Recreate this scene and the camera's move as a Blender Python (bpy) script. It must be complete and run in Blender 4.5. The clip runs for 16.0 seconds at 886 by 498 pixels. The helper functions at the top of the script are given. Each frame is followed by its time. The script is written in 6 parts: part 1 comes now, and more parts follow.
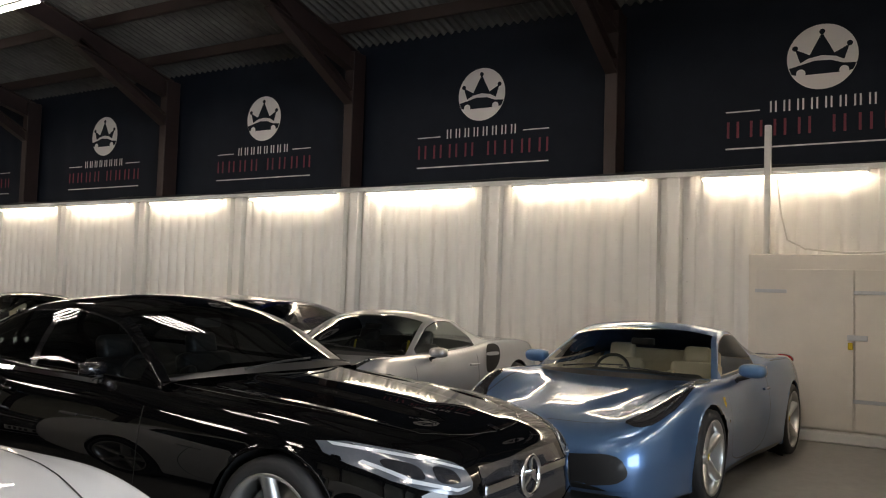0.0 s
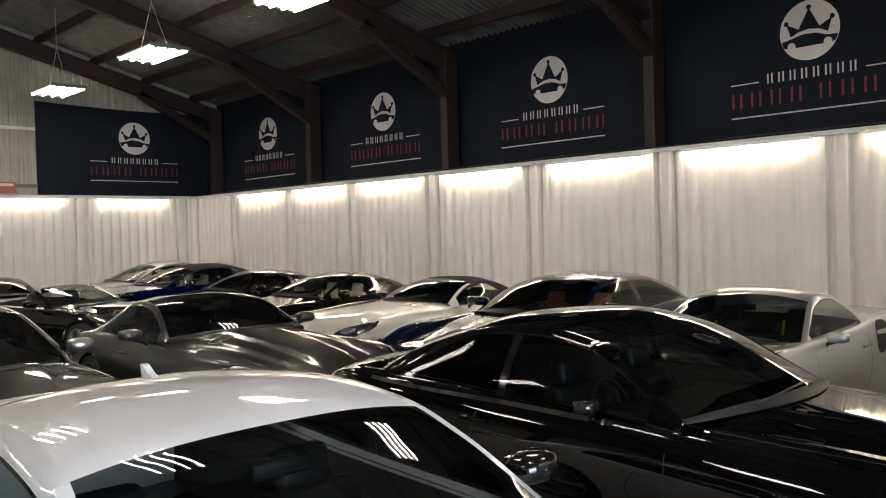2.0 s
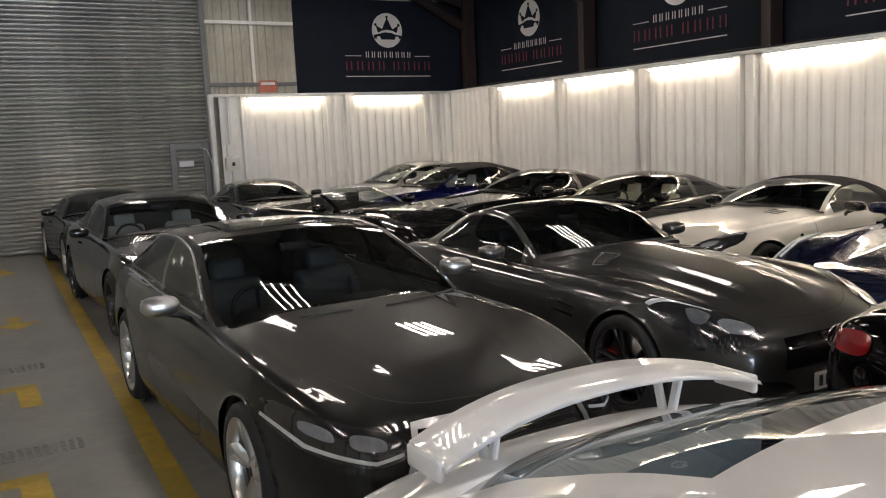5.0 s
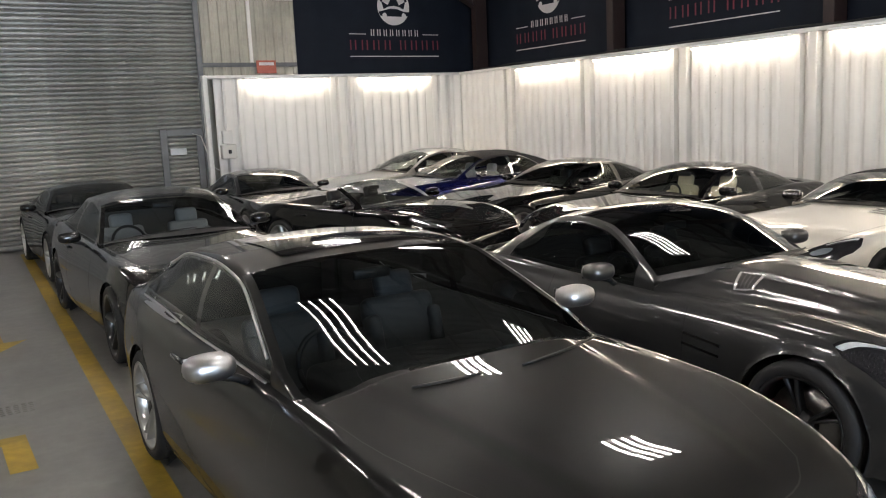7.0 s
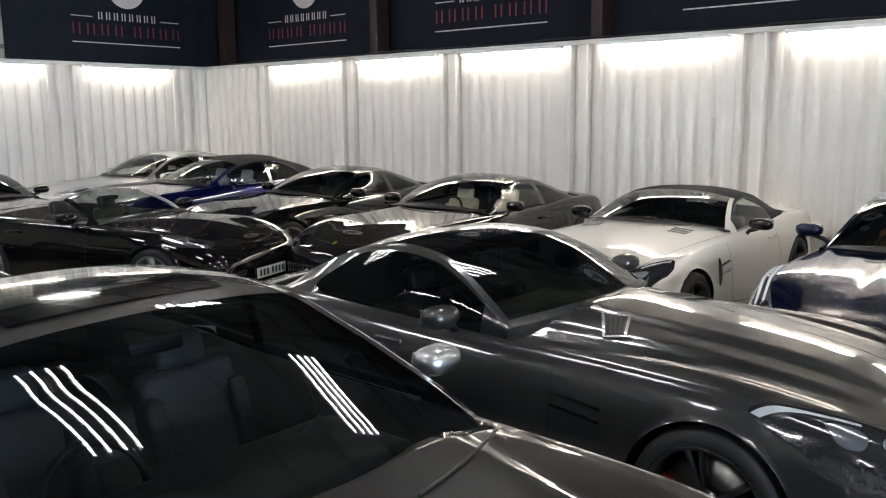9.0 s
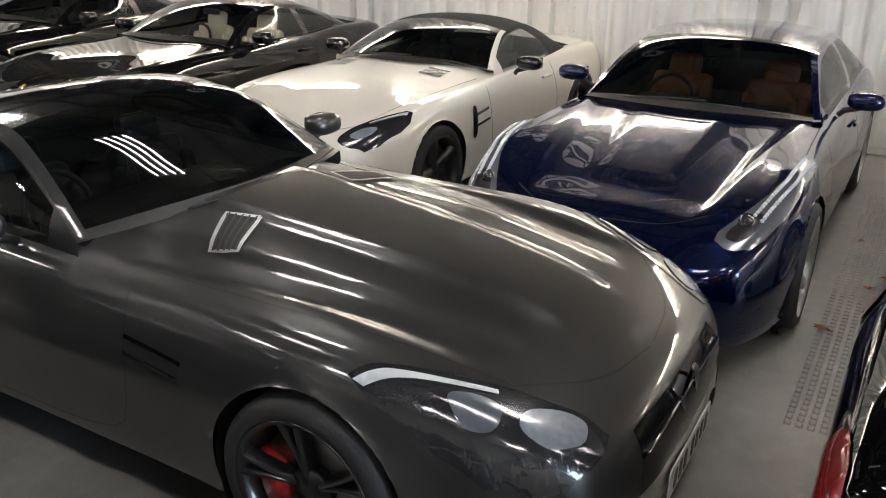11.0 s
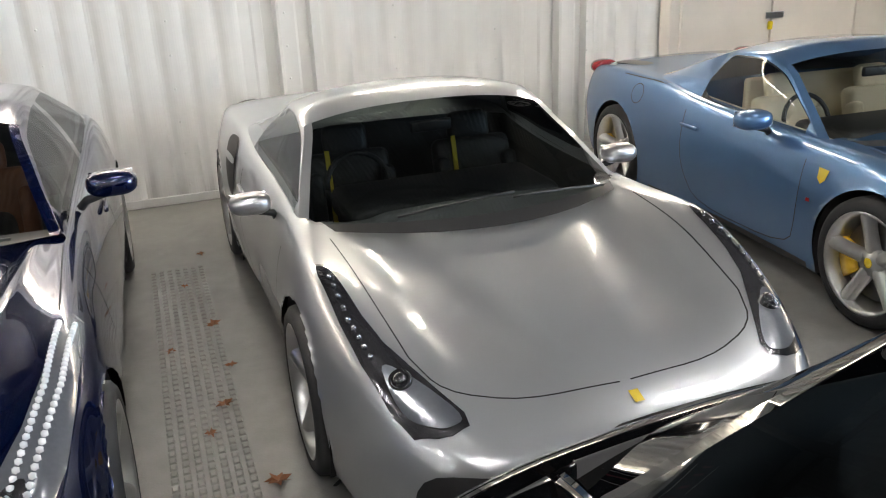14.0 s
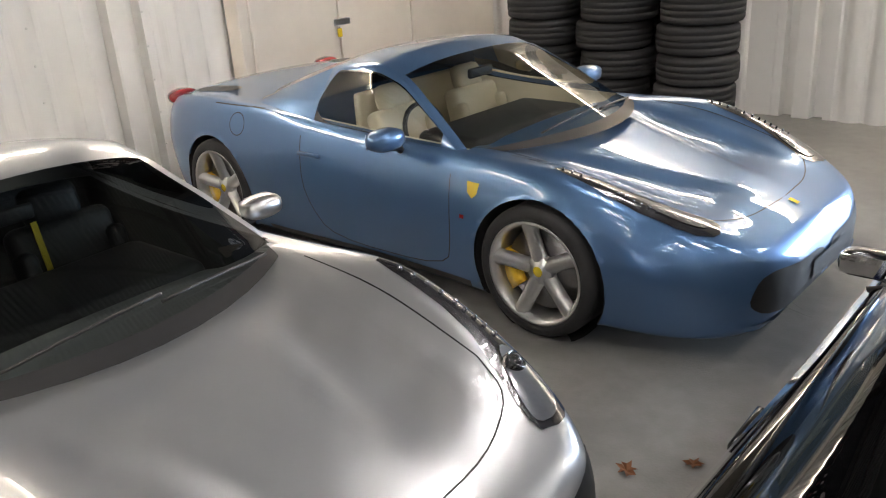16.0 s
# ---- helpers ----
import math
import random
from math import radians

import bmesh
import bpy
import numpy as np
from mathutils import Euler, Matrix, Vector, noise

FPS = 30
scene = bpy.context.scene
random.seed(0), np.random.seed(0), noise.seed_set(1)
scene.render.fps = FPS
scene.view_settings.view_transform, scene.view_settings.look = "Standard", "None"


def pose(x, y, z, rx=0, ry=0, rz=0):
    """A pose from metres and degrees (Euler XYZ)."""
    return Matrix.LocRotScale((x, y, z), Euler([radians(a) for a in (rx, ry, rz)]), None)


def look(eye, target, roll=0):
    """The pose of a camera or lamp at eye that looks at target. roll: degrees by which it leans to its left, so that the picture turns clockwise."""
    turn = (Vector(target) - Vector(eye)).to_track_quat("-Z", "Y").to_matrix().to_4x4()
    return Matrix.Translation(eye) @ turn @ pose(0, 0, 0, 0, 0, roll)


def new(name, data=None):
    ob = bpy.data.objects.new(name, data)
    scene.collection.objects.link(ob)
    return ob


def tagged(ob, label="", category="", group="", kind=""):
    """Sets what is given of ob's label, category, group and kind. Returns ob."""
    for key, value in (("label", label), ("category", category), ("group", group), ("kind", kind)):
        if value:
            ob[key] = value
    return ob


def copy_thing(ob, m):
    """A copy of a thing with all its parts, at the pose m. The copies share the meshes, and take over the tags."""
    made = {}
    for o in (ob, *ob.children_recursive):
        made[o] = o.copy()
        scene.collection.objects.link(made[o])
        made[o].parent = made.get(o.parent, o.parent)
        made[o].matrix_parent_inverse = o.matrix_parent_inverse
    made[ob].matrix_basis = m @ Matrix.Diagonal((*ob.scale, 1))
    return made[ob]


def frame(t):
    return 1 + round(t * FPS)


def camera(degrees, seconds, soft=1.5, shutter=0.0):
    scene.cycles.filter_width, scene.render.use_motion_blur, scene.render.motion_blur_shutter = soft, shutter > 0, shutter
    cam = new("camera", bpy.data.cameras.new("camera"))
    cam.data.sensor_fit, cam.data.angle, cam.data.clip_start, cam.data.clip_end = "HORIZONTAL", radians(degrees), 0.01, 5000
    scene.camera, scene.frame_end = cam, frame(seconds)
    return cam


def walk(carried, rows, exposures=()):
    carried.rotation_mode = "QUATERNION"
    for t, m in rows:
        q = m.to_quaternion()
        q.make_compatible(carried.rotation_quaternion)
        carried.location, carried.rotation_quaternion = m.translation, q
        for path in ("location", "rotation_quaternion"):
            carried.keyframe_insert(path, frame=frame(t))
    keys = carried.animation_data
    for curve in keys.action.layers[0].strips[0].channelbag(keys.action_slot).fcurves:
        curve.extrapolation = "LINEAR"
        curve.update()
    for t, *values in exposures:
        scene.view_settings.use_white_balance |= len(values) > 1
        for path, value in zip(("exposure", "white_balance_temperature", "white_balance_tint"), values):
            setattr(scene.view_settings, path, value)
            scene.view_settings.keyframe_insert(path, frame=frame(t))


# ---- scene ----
PATH = [
    (0, (0.743, 0.602, 1.476), (2.442, 1.653, 1.581), 1.8),
    (0.5, (0.59, 0.964, 1.49), (2.254, 2.07, 1.582), 0.7),
    (1, (0.564, 1.385, 1.638), (2.162, 2.585, 1.706), 0.0),
    (1.5, (0.397, 1.739, 1.78), (1.931, 3.022, 1.801), -0.9),
    (2, (0.224, 2.1, 1.909), (1.612, 3.54, 1.871), -1.6),
    (2.5, (0.075, 2.51, 1.898), (1.291, 4.092, 1.754), -1.7),
    (3, (-0.091, 2.867, 1.9), (1.019, 4.521, 1.716), -1.7),
    (3.5, (-0.124, 3.345, 1.906), (0.954, 5.019, 1.721), -2.0),
    (4, (-0.156, 3.77, 1.89), (0.903, 5.453, 1.675), -3.3),
    (4.5, (-0.136, 4.113, 1.909), (0.905, 5.802, 1.654), -3.3),
    (5, (-0.059, 4.512, 1.94), (0.946, 6.22, 1.675), -2.7),
    (5.2, (-0.02, 4.683, 1.952), (0.973, 6.398, 1.681), -2.6),
    (7.5, (-0.002, 6.462, 2.036), (1.097, 8.103, 1.721), -3.0),
    (8, (0.078, 6.851, 2.011), (1.31, 8.409, 1.774), -2.8),
    (8.5, (0.206, 7.185, 2.01), (1.548, 8.649, 1.776), -1.9),
    (9, (0.415, 7.348, 2.043), (1.931, 8.613, 1.726), -0.5),
    (9.5, (0.864, 7.346, 1.998), (2.477, 8.441, 1.551), -0.4),
    (9.7, (1.055, 7.363, 1.974), (2.687, 8.407, 1.478), -0.6),
    (11.8, (2.685, 7.136, 2.103), (4.281, 8.056, 1.324), 1.3),
    (12, (2.858, 7.148, 2.099), (4.466, 8.063, 1.339), 1.3),
    (12.5, (3.233, 7.113, 2.091), (4.958, 7.821, 1.368), 1.5),
    (13, (3.554, 7.144, 2.095), (5.417, 7.389, 1.411), 1.6),
    (13.5, (3.859, 7.266, 2.038), (5.728, 7.027, 1.366), -0.5),
    (14, (4.09, 7.348, 2.042), (5.855, 6.738, 1.326), -2.4),
    (14.5, (4.361, 7.29, 2.039), (6.008, 6.434, 1.293), -2.4),
    (15, (4.592, 7.219, 2.027), (6.109, 6.157, 1.272), -2.6),
    (15.5, (4.833, 7.183, 2.017), (6.183, 5.913, 1.266), -3.3),
    (16, (5.022, 7.19, 2.031), (6.222, 5.775, 1.284), -3.9),
]
cam = camera(55.6, 16.0, soft=1.1)
walk(cam, [(t, look(eye, target, roll)) for t, eye, target, roll in PATH],
     exposures=[(0, -0.12, 7100, 14), (1, 0.0, 7000, 14), (1.5, 0.05, 6900, 13), (3, 0.06, 7050, 15), (5, 0.1, 6950, 15), (7.3, 0.52, 6450, 13), (8, 0.46, 6150, 12), (9.5, 0.4, 6100, 12), (12, 0.9, 6600, 13), (14, 1.0, 6250, 11), (16, 0.95, 6500, 14)])

# ---- world and daylight ----
world = bpy.data.worlds.new("overcast_sky")
scene.world = world
world.use_nodes = True
wn = world.node_tree
sky = wn.nodes.new("ShaderNodeTexSky")
sky.sky_type, sky.sun_disc, sky.sun_elevation, sky.sun_rotation = "NISHITA", False, radians(35), radians(200)
wn.links.new(sky.outputs[0], wn.nodes["Background"].inputs[0])
wn.nodes["Background"].inputs[1].default_value = 0.12

TUBE_POWER = 46.0
BATTEN_POWER = 30.0

door_light = bpy.data.lights.new("daylight_door", "AREA")
door_light.shape, door_light.size, door_light.size_y, door_light.energy, door_light.color = "RECTANGLE", 10.0, 4.5, 1800.0, (0.62, 0.8, 1.0)
new("daylight_door", door_light).matrix_basis = look((0, -8.9, 2.3), (0, 10, 1.6))

# ---- materials ----


def mat(name, base=(0.5, 0.5, 0.5), rough=0.5, metal=0.0, vary=0.0, scale=8.0, bump=0.0, bscale=60.0, coat=0.0, spec=0.5, emit=None, power=0.0, stain=0.0, object_vary=0.0):
    m = bpy.data.materials.new(name)
    m.use_nodes = True
    nt = m.node_tree
    b = nt.nodes["Principled BSDF"]
    b.inputs["Base Color"].default_value = (*base, 1)
    b.inputs["Roughness"].default_value = rough
    b.inputs["Metallic"].default_value = metal
    b.inputs["Coat Weight"].default_value = coat
    b.inputs["Coat Roughness"].default_value = 0.02
    b.inputs["Specular IOR Level"].default_value = spec
    co = nt.nodes.new("ShaderNodeTexCoord")
    if vary or stain:
        n = nt.nodes.new("ShaderNodeTexNoise")
        n.inputs["Scale"].default_value, n.inputs["Detail"].default_value = scale, 6
        nt.links.new(co.outputs["Object"], n.inputs["Vector"])
        ramp = nt.nodes.new("ShaderNodeMix")
        ramp.data_type = "RGBA"
        ramp.inputs["A"].default_value = (*[c * (1 - vary) for c in base], 1)
        ramp.inputs["B"].default_value = (*[min(1, c * (1 + vary)) for c in base], 1)
        nt.links.new(n.outputs["Fac"], ramp.inputs["Factor"])
        last = ramp.outputs["Result"]
        if stain:
            n2 = nt.nodes.new("ShaderNodeTexNoise")
            n2.inputs["Scale"].default_value, n2.inputs["Detail"].default_value = scale * 0.14, 9
            n2.inputs["Roughness"].default_value = 0.65
            nt.links.new(co.outputs["Object"], n2.inputs["Vector"])
            r2 = nt.nodes.new("ShaderNodeValToRGB")
            r2.color_ramp.elements[0].position, r2.color_ramp.elements[1].position = 0.42, 0.68
            r2.color_ramp.elements[0].color = (1 - stain, 1 - stain, 1 - stain, 1)
            nt.links.new(n2.outputs["Fac"], r2.inputs[0])
            mul = nt.nodes.new("ShaderNodeMix")
            mul.data_type, mul.blend_type = "RGBA", "MULTIPLY"
            mul.inputs["Factor"].default_value = 1
            nt.links.new(last, mul.inputs["A"])
            nt.links.new(r2.outputs[0], mul.inputs["B"])
            last = mul.outputs["Result"]
            mr = nt.nodes.new("ShaderNodeMapRange")
            mr.inputs["To Min"].default_value, mr.inputs["To Max"].default_value = max(0.02, rough - 0.12), min(1, rough + 0.12)
            nt.links.new(n2.outputs["Fac"], mr.inputs["Value"])
            nt.links.new(mr.outputs[0], b.inputs["Roughness"])
        if object_vary:
            oi = nt.nodes.new("ShaderNodeObjectInfo")
            hv = nt.nodes.new("ShaderNodeHueSaturation")
            mr2 = nt.nodes.new("ShaderNodeMapRange")
            mr2.inputs["To Min"].default_value, mr2.inputs["To Max"].default_value = 1 - object_vary, 1 + object_vary
            nt.links.new(oi.outputs["Random"], mr2.inputs["Value"])
            nt.links.new(mr2.outputs[0], hv.inputs["Value"])
            nt.links.new(last, hv.inputs["Color"])
            last = hv.outputs[0]
        nt.links.new(last, b.inputs["Base Color"])
    if bump:
        n3 = nt.nodes.new("ShaderNodeTexNoise")
        n3.inputs["Scale"].default_value, n3.inputs["Detail"].default_value = bscale, 4
        nt.links.new(co.outputs["Object"], n3.inputs["Vector"])
        bp = nt.nodes.new("ShaderNodeBump")
        bp.inputs["Strength"].default_value, bp.inputs["Distance"].default_value = bump, 0.01
        nt.links.new(n3.outputs["Fac"], bp.inputs["Height"])
        nt.links.new(bp.outputs[0], b.inputs["Normal"])
    if emit:
        b.inputs["Emission Color"].default_value = (*emit, 1)
        b.inputs["Emission Strength"].default_value = power
    return m


def paint(name, base, metal=0.5, rough=0.32, flake=0.08, ior=1.58, spec=0.1):
    """Lacquered car paint: a metallic base with fine flakes under a clear coat."""
    m = mat(name, base, rough, metal, coat=1.0, vary=flake, scale=1500.0, spec=spec)
    m.node_tree.nodes["Principled BSDF"].inputs["Coat Roughness"].default_value = 0.005
    m.node_tree.nodes["Principled BSDF"].inputs["Coat IOR"].default_value = ior
    return m


def glass(name, tint):
    m = bpy.data.materials.new(name)
    m.use_nodes = True
    nt = m.node_tree
    nt.nodes.remove(nt.nodes["Principled BSDF"])
    tr, gl, mx, fr = (nt.nodes.new("ShaderNode" + k) for k in ("BsdfTransparent", "BsdfGlossy", "MixShader", "Fresnel"))
    tr.inputs[0].default_value = (*tint, 1)
    gl.inputs["Roughness"].default_value = 0.01
    fr.inputs["IOR"].default_value = 1.47
    nt.links.new(fr.outputs[0], mx.inputs[0])
    nt.links.new(tr.outputs[0], mx.inputs[1])
    nt.links.new(gl.outputs[0], mx.inputs[2])
    nt.links.new(mx.outputs[0], nt.nodes["Material Output"].inputs[0])
    return m


M = {
    "floor": mat("grey_floor_paint", (0.245, 0.24, 0.228), 0.42, vary=0.2, scale=9, bump=0.12, bscale=90, stain=0.3),
    "yellow_line": mat("worn_yellow_floor_paint", (0.5, 0.33, 0.035), 0.5, vary=0.3, scale=12, stain=0.35, bump=0.1),
    "liner": mat("white_painted_steel_sheet", (0.79, 0.775, 0.74), 0.62, vary=0.05, scale=3, stain=0.08, bump=0.02, bscale=14, spec=0.3),
    "trim_white": mat("white_painted_trim", (0.72, 0.71, 0.68), 0.5, vary=0.08, scale=10, stain=0.12),
    "cream": mat("cream_cladding_sheet", (0.42, 0.40, 0.33), 0.5, vary=0.15, scale=6, stain=0.25),
    "brown_steel": mat("red_oxide_painted_steel", (0.026, 0.012, 0.010), 0.65, vary=0.3, scale=9, stain=0.3, bump=0.1),
    "roof_sheet": mat("aged_fibre_cement_sheet", (0.15, 0.147, 0.138), 0.85, vary=0.3, scale=7, stain=0.45, bump=0.3, bscale=40),
    "banner": mat("black_banner_cloth", (0.009, 0.012, 0.019), 0.7, vary=0.25, scale=3, bump=0.05, bscale=12, spec=0.12),
    "banner_white": mat("white_banner_print", (0.68, 0.64, 0.62), 0.6, vary=0.05),
    "banner_red": mat("red_banner_print", (0.16, 0.014, 0.03), 0.6, vary=0.08),
    "shutter": mat("galvanised_shutter_steel", (0.38, 0.375, 0.36), 0.38, 0.6, vary=0.15, scale=6, stain=0.3, bump=0.08, object_vary=0.12),
    "steel_grey": mat("grey_painted_steel", (0.16, 0.165, 0.17), 0.5, vary=0.15, stain=0.25),
    "door_paint": mat("cream_painted_door", (0.74, 0.69, 0.62), 0.42, vary=0.06, scale=4, stain=0.12, bump=0.04),
    "chrome": mat("polished_chrome", (0.85, 0.86, 0.88), 0.06, 1.0),
    "alu": mat("brushed_aluminium", (0.55, 0.56, 0.58), 0.32, 1.0, vary=0.08, scale=40),
    "rim_silver": mat("silver_alloy", (0.58, 0.58, 0.57), 0.28, 0.9, vary=0.06, scale=30),
    "rim_dark": mat("black_alloy", (0.012, 0.012, 0.013), 0.28, 0.3, coat=0.6),
    "disc": mat("steel_brake_disc", (0.33, 0.32, 0.31), 0.35, 1.0, vary=0.15, scale=50),
    "caliper_yellow": mat("yellow_caliper", (0.75, 0.46, 0.02), 0.35, coat=0.5),
    "caliper_red": mat("red_caliper", (0.45, 0.02, 0.015), 0.35, coat=0.5),
    "tyre": mat("tyre_rubber", (0.018, 0.018, 0.019), 0.72, vary=0.3, scale=30, bump=0.15, bscale=200),
    "black_plastic": mat("black_plastic", (0.012, 0.012, 0.013), 0.45, vary=0.2, scale=60),
    "gloss_black": mat("gloss_black_trim", (0.006, 0.006, 0.007), 0.12, coat=0.8),
    "seal": mat("rubber_seal", (0.006, 0.006, 0.006), 0.6),
    "underbody": mat("dark_underbody", (0.01, 0.01, 0.01), 0.8),
    "soft_top": mat("black_soft_top_fabric", (0.014, 0.014, 0.016), 0.9, vary=0.3, scale=80, bump=0.3, bscale=500),
    "lamp_inner": mat("headlamp_reflector", (0.32, 0.33, 0.35), 0.16, 0.9),
    "lamp_glass": mat("clear_headlamp_bowl", (0.13, 0.14, 0.16), 0.2, 0.3, vary=0.15, scale=60, coat=1.0),
    "lamp_dark": mat("headlamp_dark_inner", (0.03, 0.03, 0.034), 0.2, 0.4, coat=1.0),
    "lamp_bowl": mat("pale_lamp_bowl", (0.2, 0.22, 0.255), 0.25, 0.1, vary=0.3, scale=45, coat=1.0),
    "lamp_bead": mat("clear_lamp_bead", (0.75, 0.77, 0.8), 0.08, 0.2, coat=1.0),
    "red_lens": mat("red_lamp_lens", (0.22, 0.007, 0.01), 0.12, coat=1.0),
    "plate_white": mat("white_number_plate", (0.72, 0.72, 0.7), 0.35),
    "plate_black": mat("black_plate_bars", (0.015, 0.015, 0.015), 0.4),
    "badge_yellow": mat("yellow_enamel_badge", (0.58, 0.43, 0.02), 0.25, coat=0.8),
    "leather_black": mat("black_leather", (0.014, 0.014, 0.015), 0.45, vary=0.2, scale=40, bump=0.1, bscale=300),
    "leather_cream": mat("cream_leather", (0.62, 0.54, 0.4), 0.5, vary=0.08, scale=20, bump=0.1, bscale=250),
    "leather_tan": mat("tan_leather", (0.2, 0.075, 0.035), 0.5, vary=0.12, scale=20, bump=0.1, bscale=250),
    "leather_slate": mat("slate_leather", (0.075, 0.08, 0.085), 0.5, vary=0.1, scale=20, bump=0.1, bscale=250),
    "leather_grey": mat("pale_grey_leather", (0.3, 0.31, 0.32), 0.5, vary=0.1, scale=20, bump=0.1, bscale=250),
    "belt_yellow": mat("yellow_seat_belt", (0.62, 0.5, 0.03), 0.7),
    "cable": mat("white_cable", (0.6, 0.58, 0.54), 0.5),
    "cable_black": mat("black_cable", (0.012, 0.012, 0.012), 0.5),
    "leaf": mat("dry_brown_leaf", (0.2, 0.075, 0.025), 0.7, vary=0.4, scale=60),
    "red_sign": mat("red_safety_sign", (0.42, 0.12, 0.08), 0.5, vary=0.2, scale=20),
    "grid_steel": mat("worn_steel_tread", (0.26, 0.255, 0.24), 0.45, 0.2, vary=0.2, scale=20, stain=0.3),
    "tube": mat("fluorescent_tube", (0.9, 0.9, 0.9), 0.3, emit=(1.0, 0.95, 0.88), power=TUBE_POWER),
    "batten_tube": mat("warm_fluorescent_tube", (0.9, 0.9, 0.9), 0.3, emit=(1.0, 0.87, 0.68), power=BATTEN_POWER),
    "lamp_white": mat("white_lamp_housing", (0.8, 0.8, 0.79), 0.4),
}
GLASS_DARK = glass("dark_tinted_glass", (0.2, 0.225, 0.22))
GLASS_SMOKE = glass("smoke_tinted_glass", (0.25, 0.28, 0.28))
GLASS_TINT = glass("light_tinted_glass", (0.6, 0.64, 0.61))
GLASS_MID = glass("tinted_glass", (0.5, 0.54, 0.52))
GLASS_CLEAR = glass("clear_glass", (0.75, 0.8, 0.77))
MIRROR = mat("mirror_silver", (0.9, 0.9, 0.9), 0.01, 1.0)

# ---- mesh helpers ----


def smooth_mesh(me, on=True):
    me.polygons.foreach_set("use_smooth", [on] * len(me.polygons))
    me.update()
    return me


def mesh_of(name, verts, faces, smooth=True):
    me = bpy.data.meshes.new(name)
    me.from_pydata([tuple(map(float, v)) for v in verts], [], [tuple(map(int, f)) for f in faces])
    me.validate()
    return smooth_mesh(me, smooth)


def part(name, me, material, parent=None, label="", smooth=None):
    """Links a bmesh or mesh as one object under a thing or a part."""
    if isinstance(me, bmesh.types.BMesh):
        bm, me = me, bpy.data.meshes.new(name)
        bm.to_mesh(me)
        bm.free()
        smooth_mesh(me, bool(smooth))
    if material and not me.materials:
        me.materials.append(material)
    ob = new(name, me)
    ob.parent = parent
    if label:
        tagged(ob, label)
    return ob


def thing(name, label, category, group="", kind="", at=None):
    ob = new(name)
    ob.empty_display_size = 0.1
    if at is not None:
        ob.matrix_basis = at
    return tagged(ob, label, category, group, kind)


def box(x0, y0, z0, x1, y1, z1, bevel=0.0, segments=1):
    bm = bmesh.new()
    bmesh.ops.create_cube(bm, size=1)
    bmesh.ops.scale(bm, vec=(abs(x1 - x0), abs(y1 - y0), abs(z1 - z0)), verts=bm.verts)
    bmesh.ops.translate(bm, vec=((x0 + x1) / 2, (y0 + y1) / 2, (z0 + z1) / 2), verts=bm.verts)
    if bevel:
        bmesh.ops.bevel(bm, geom=bm.edges[:], offset=bevel, segments=segments, affect="EDGES", profile=0.5)
    return bm


def structure(name, bm, material, label, smooth=False):
    return tagged(part(name, bm, material, None, smooth=smooth), label, name.split("_")[0], kind="structure")


def sheet(name, profile, length, flat=False):
    """A folded sheet with real thickness: profile points (u, depth) along x, drawn out along z over length."""
    n = len(profile)
    verts = [(u, d, z) for z in (0, length) for u, d in profile] + [(u, d + 0.003, z) for z in (0, length) for u, d in profile]
    faces = []
    for i in range(n - 1):
        faces += [(i, i + 1, n + i + 1, n + i), (2 * n + i, 3 * n + i, 3 * n + i + 1, 2 * n + i + 1), (i, 2 * n + i, 2 * n + i + 1, i + 1), (n + i, n + i + 1, 3 * n + i + 1, 3 * n + i)]
    return mesh_of(name, verts, faces, False)


def ribs(width, pitch, depth, rib=0.35, slope=0.12):
    """The points of a trapezoidal profile."""
    out, u = [], 0.0
    while u < width - 1e-6:
        for f, d in ((0, 0), (1 - rib - 2 * slope, 0), (1 - rib - slope, -depth), (1 - slope, -depth)):
            if u + f * pitch < width:
                out.append((u + f * pitch, d))
        u += pitch
    out.append((width, 0))
    return out


def lathe(profile, seg=40, axis="y"):
    """Turns (radius, along) points about an axis."""
    verts, faces, n = [], [], len(profile)
    for k in range(seg):
        a = 2 * math.pi * k / seg
        for r, h in profile:
            verts.append((r * math.cos(a), h, r * math.sin(a)) if axis == "y" else (r * math.cos(a), r * math.sin(a), h))
    for k in range(seg):
        for i in range(n - 1):
            a, b = k * n, ((k + 1) % seg) * n
            faces.append((a + i, b + i, b + i + 1, a + i + 1))
    return verts, faces


def curve(points):
    """A smooth curve through (x, value) points that does not overshoot."""
    x, y = np.array([p[0] for p in points], float), np.array([p[1] for p in points], float)
    h, d = np.diff(x), np.diff(y) / np.diff(x)
    m = np.zeros(len(x))
    m[0], m[-1] = d[0], d[-1]
    for i in range(1, len(x) - 1):
        if d[i - 1] * d[i] > 0:
            w1, w2 = 2 * h[i] + h[i - 1], h[i] + 2 * h[i - 1]
            m[i] = (w1 + w2) / (w1 / d[i - 1] + w2 / d[i])

    def f(v):
        v = min(max(v, x[0]), x[-1])
        i = min(max(int(np.searchsorted(x, v)) - 1, 0), len(x) - 2)
        t = (v - x[i]) / h[i]
        return float((1 + 2 * t) * (1 - t) ** 2 * y[i] + t * (1 - t) ** 2 * h[i] * m[i] + t * t * (3 - 2 * t) * y[i + 1] + t * t * (t - 1) * h[i] * m[i + 1])
    return f


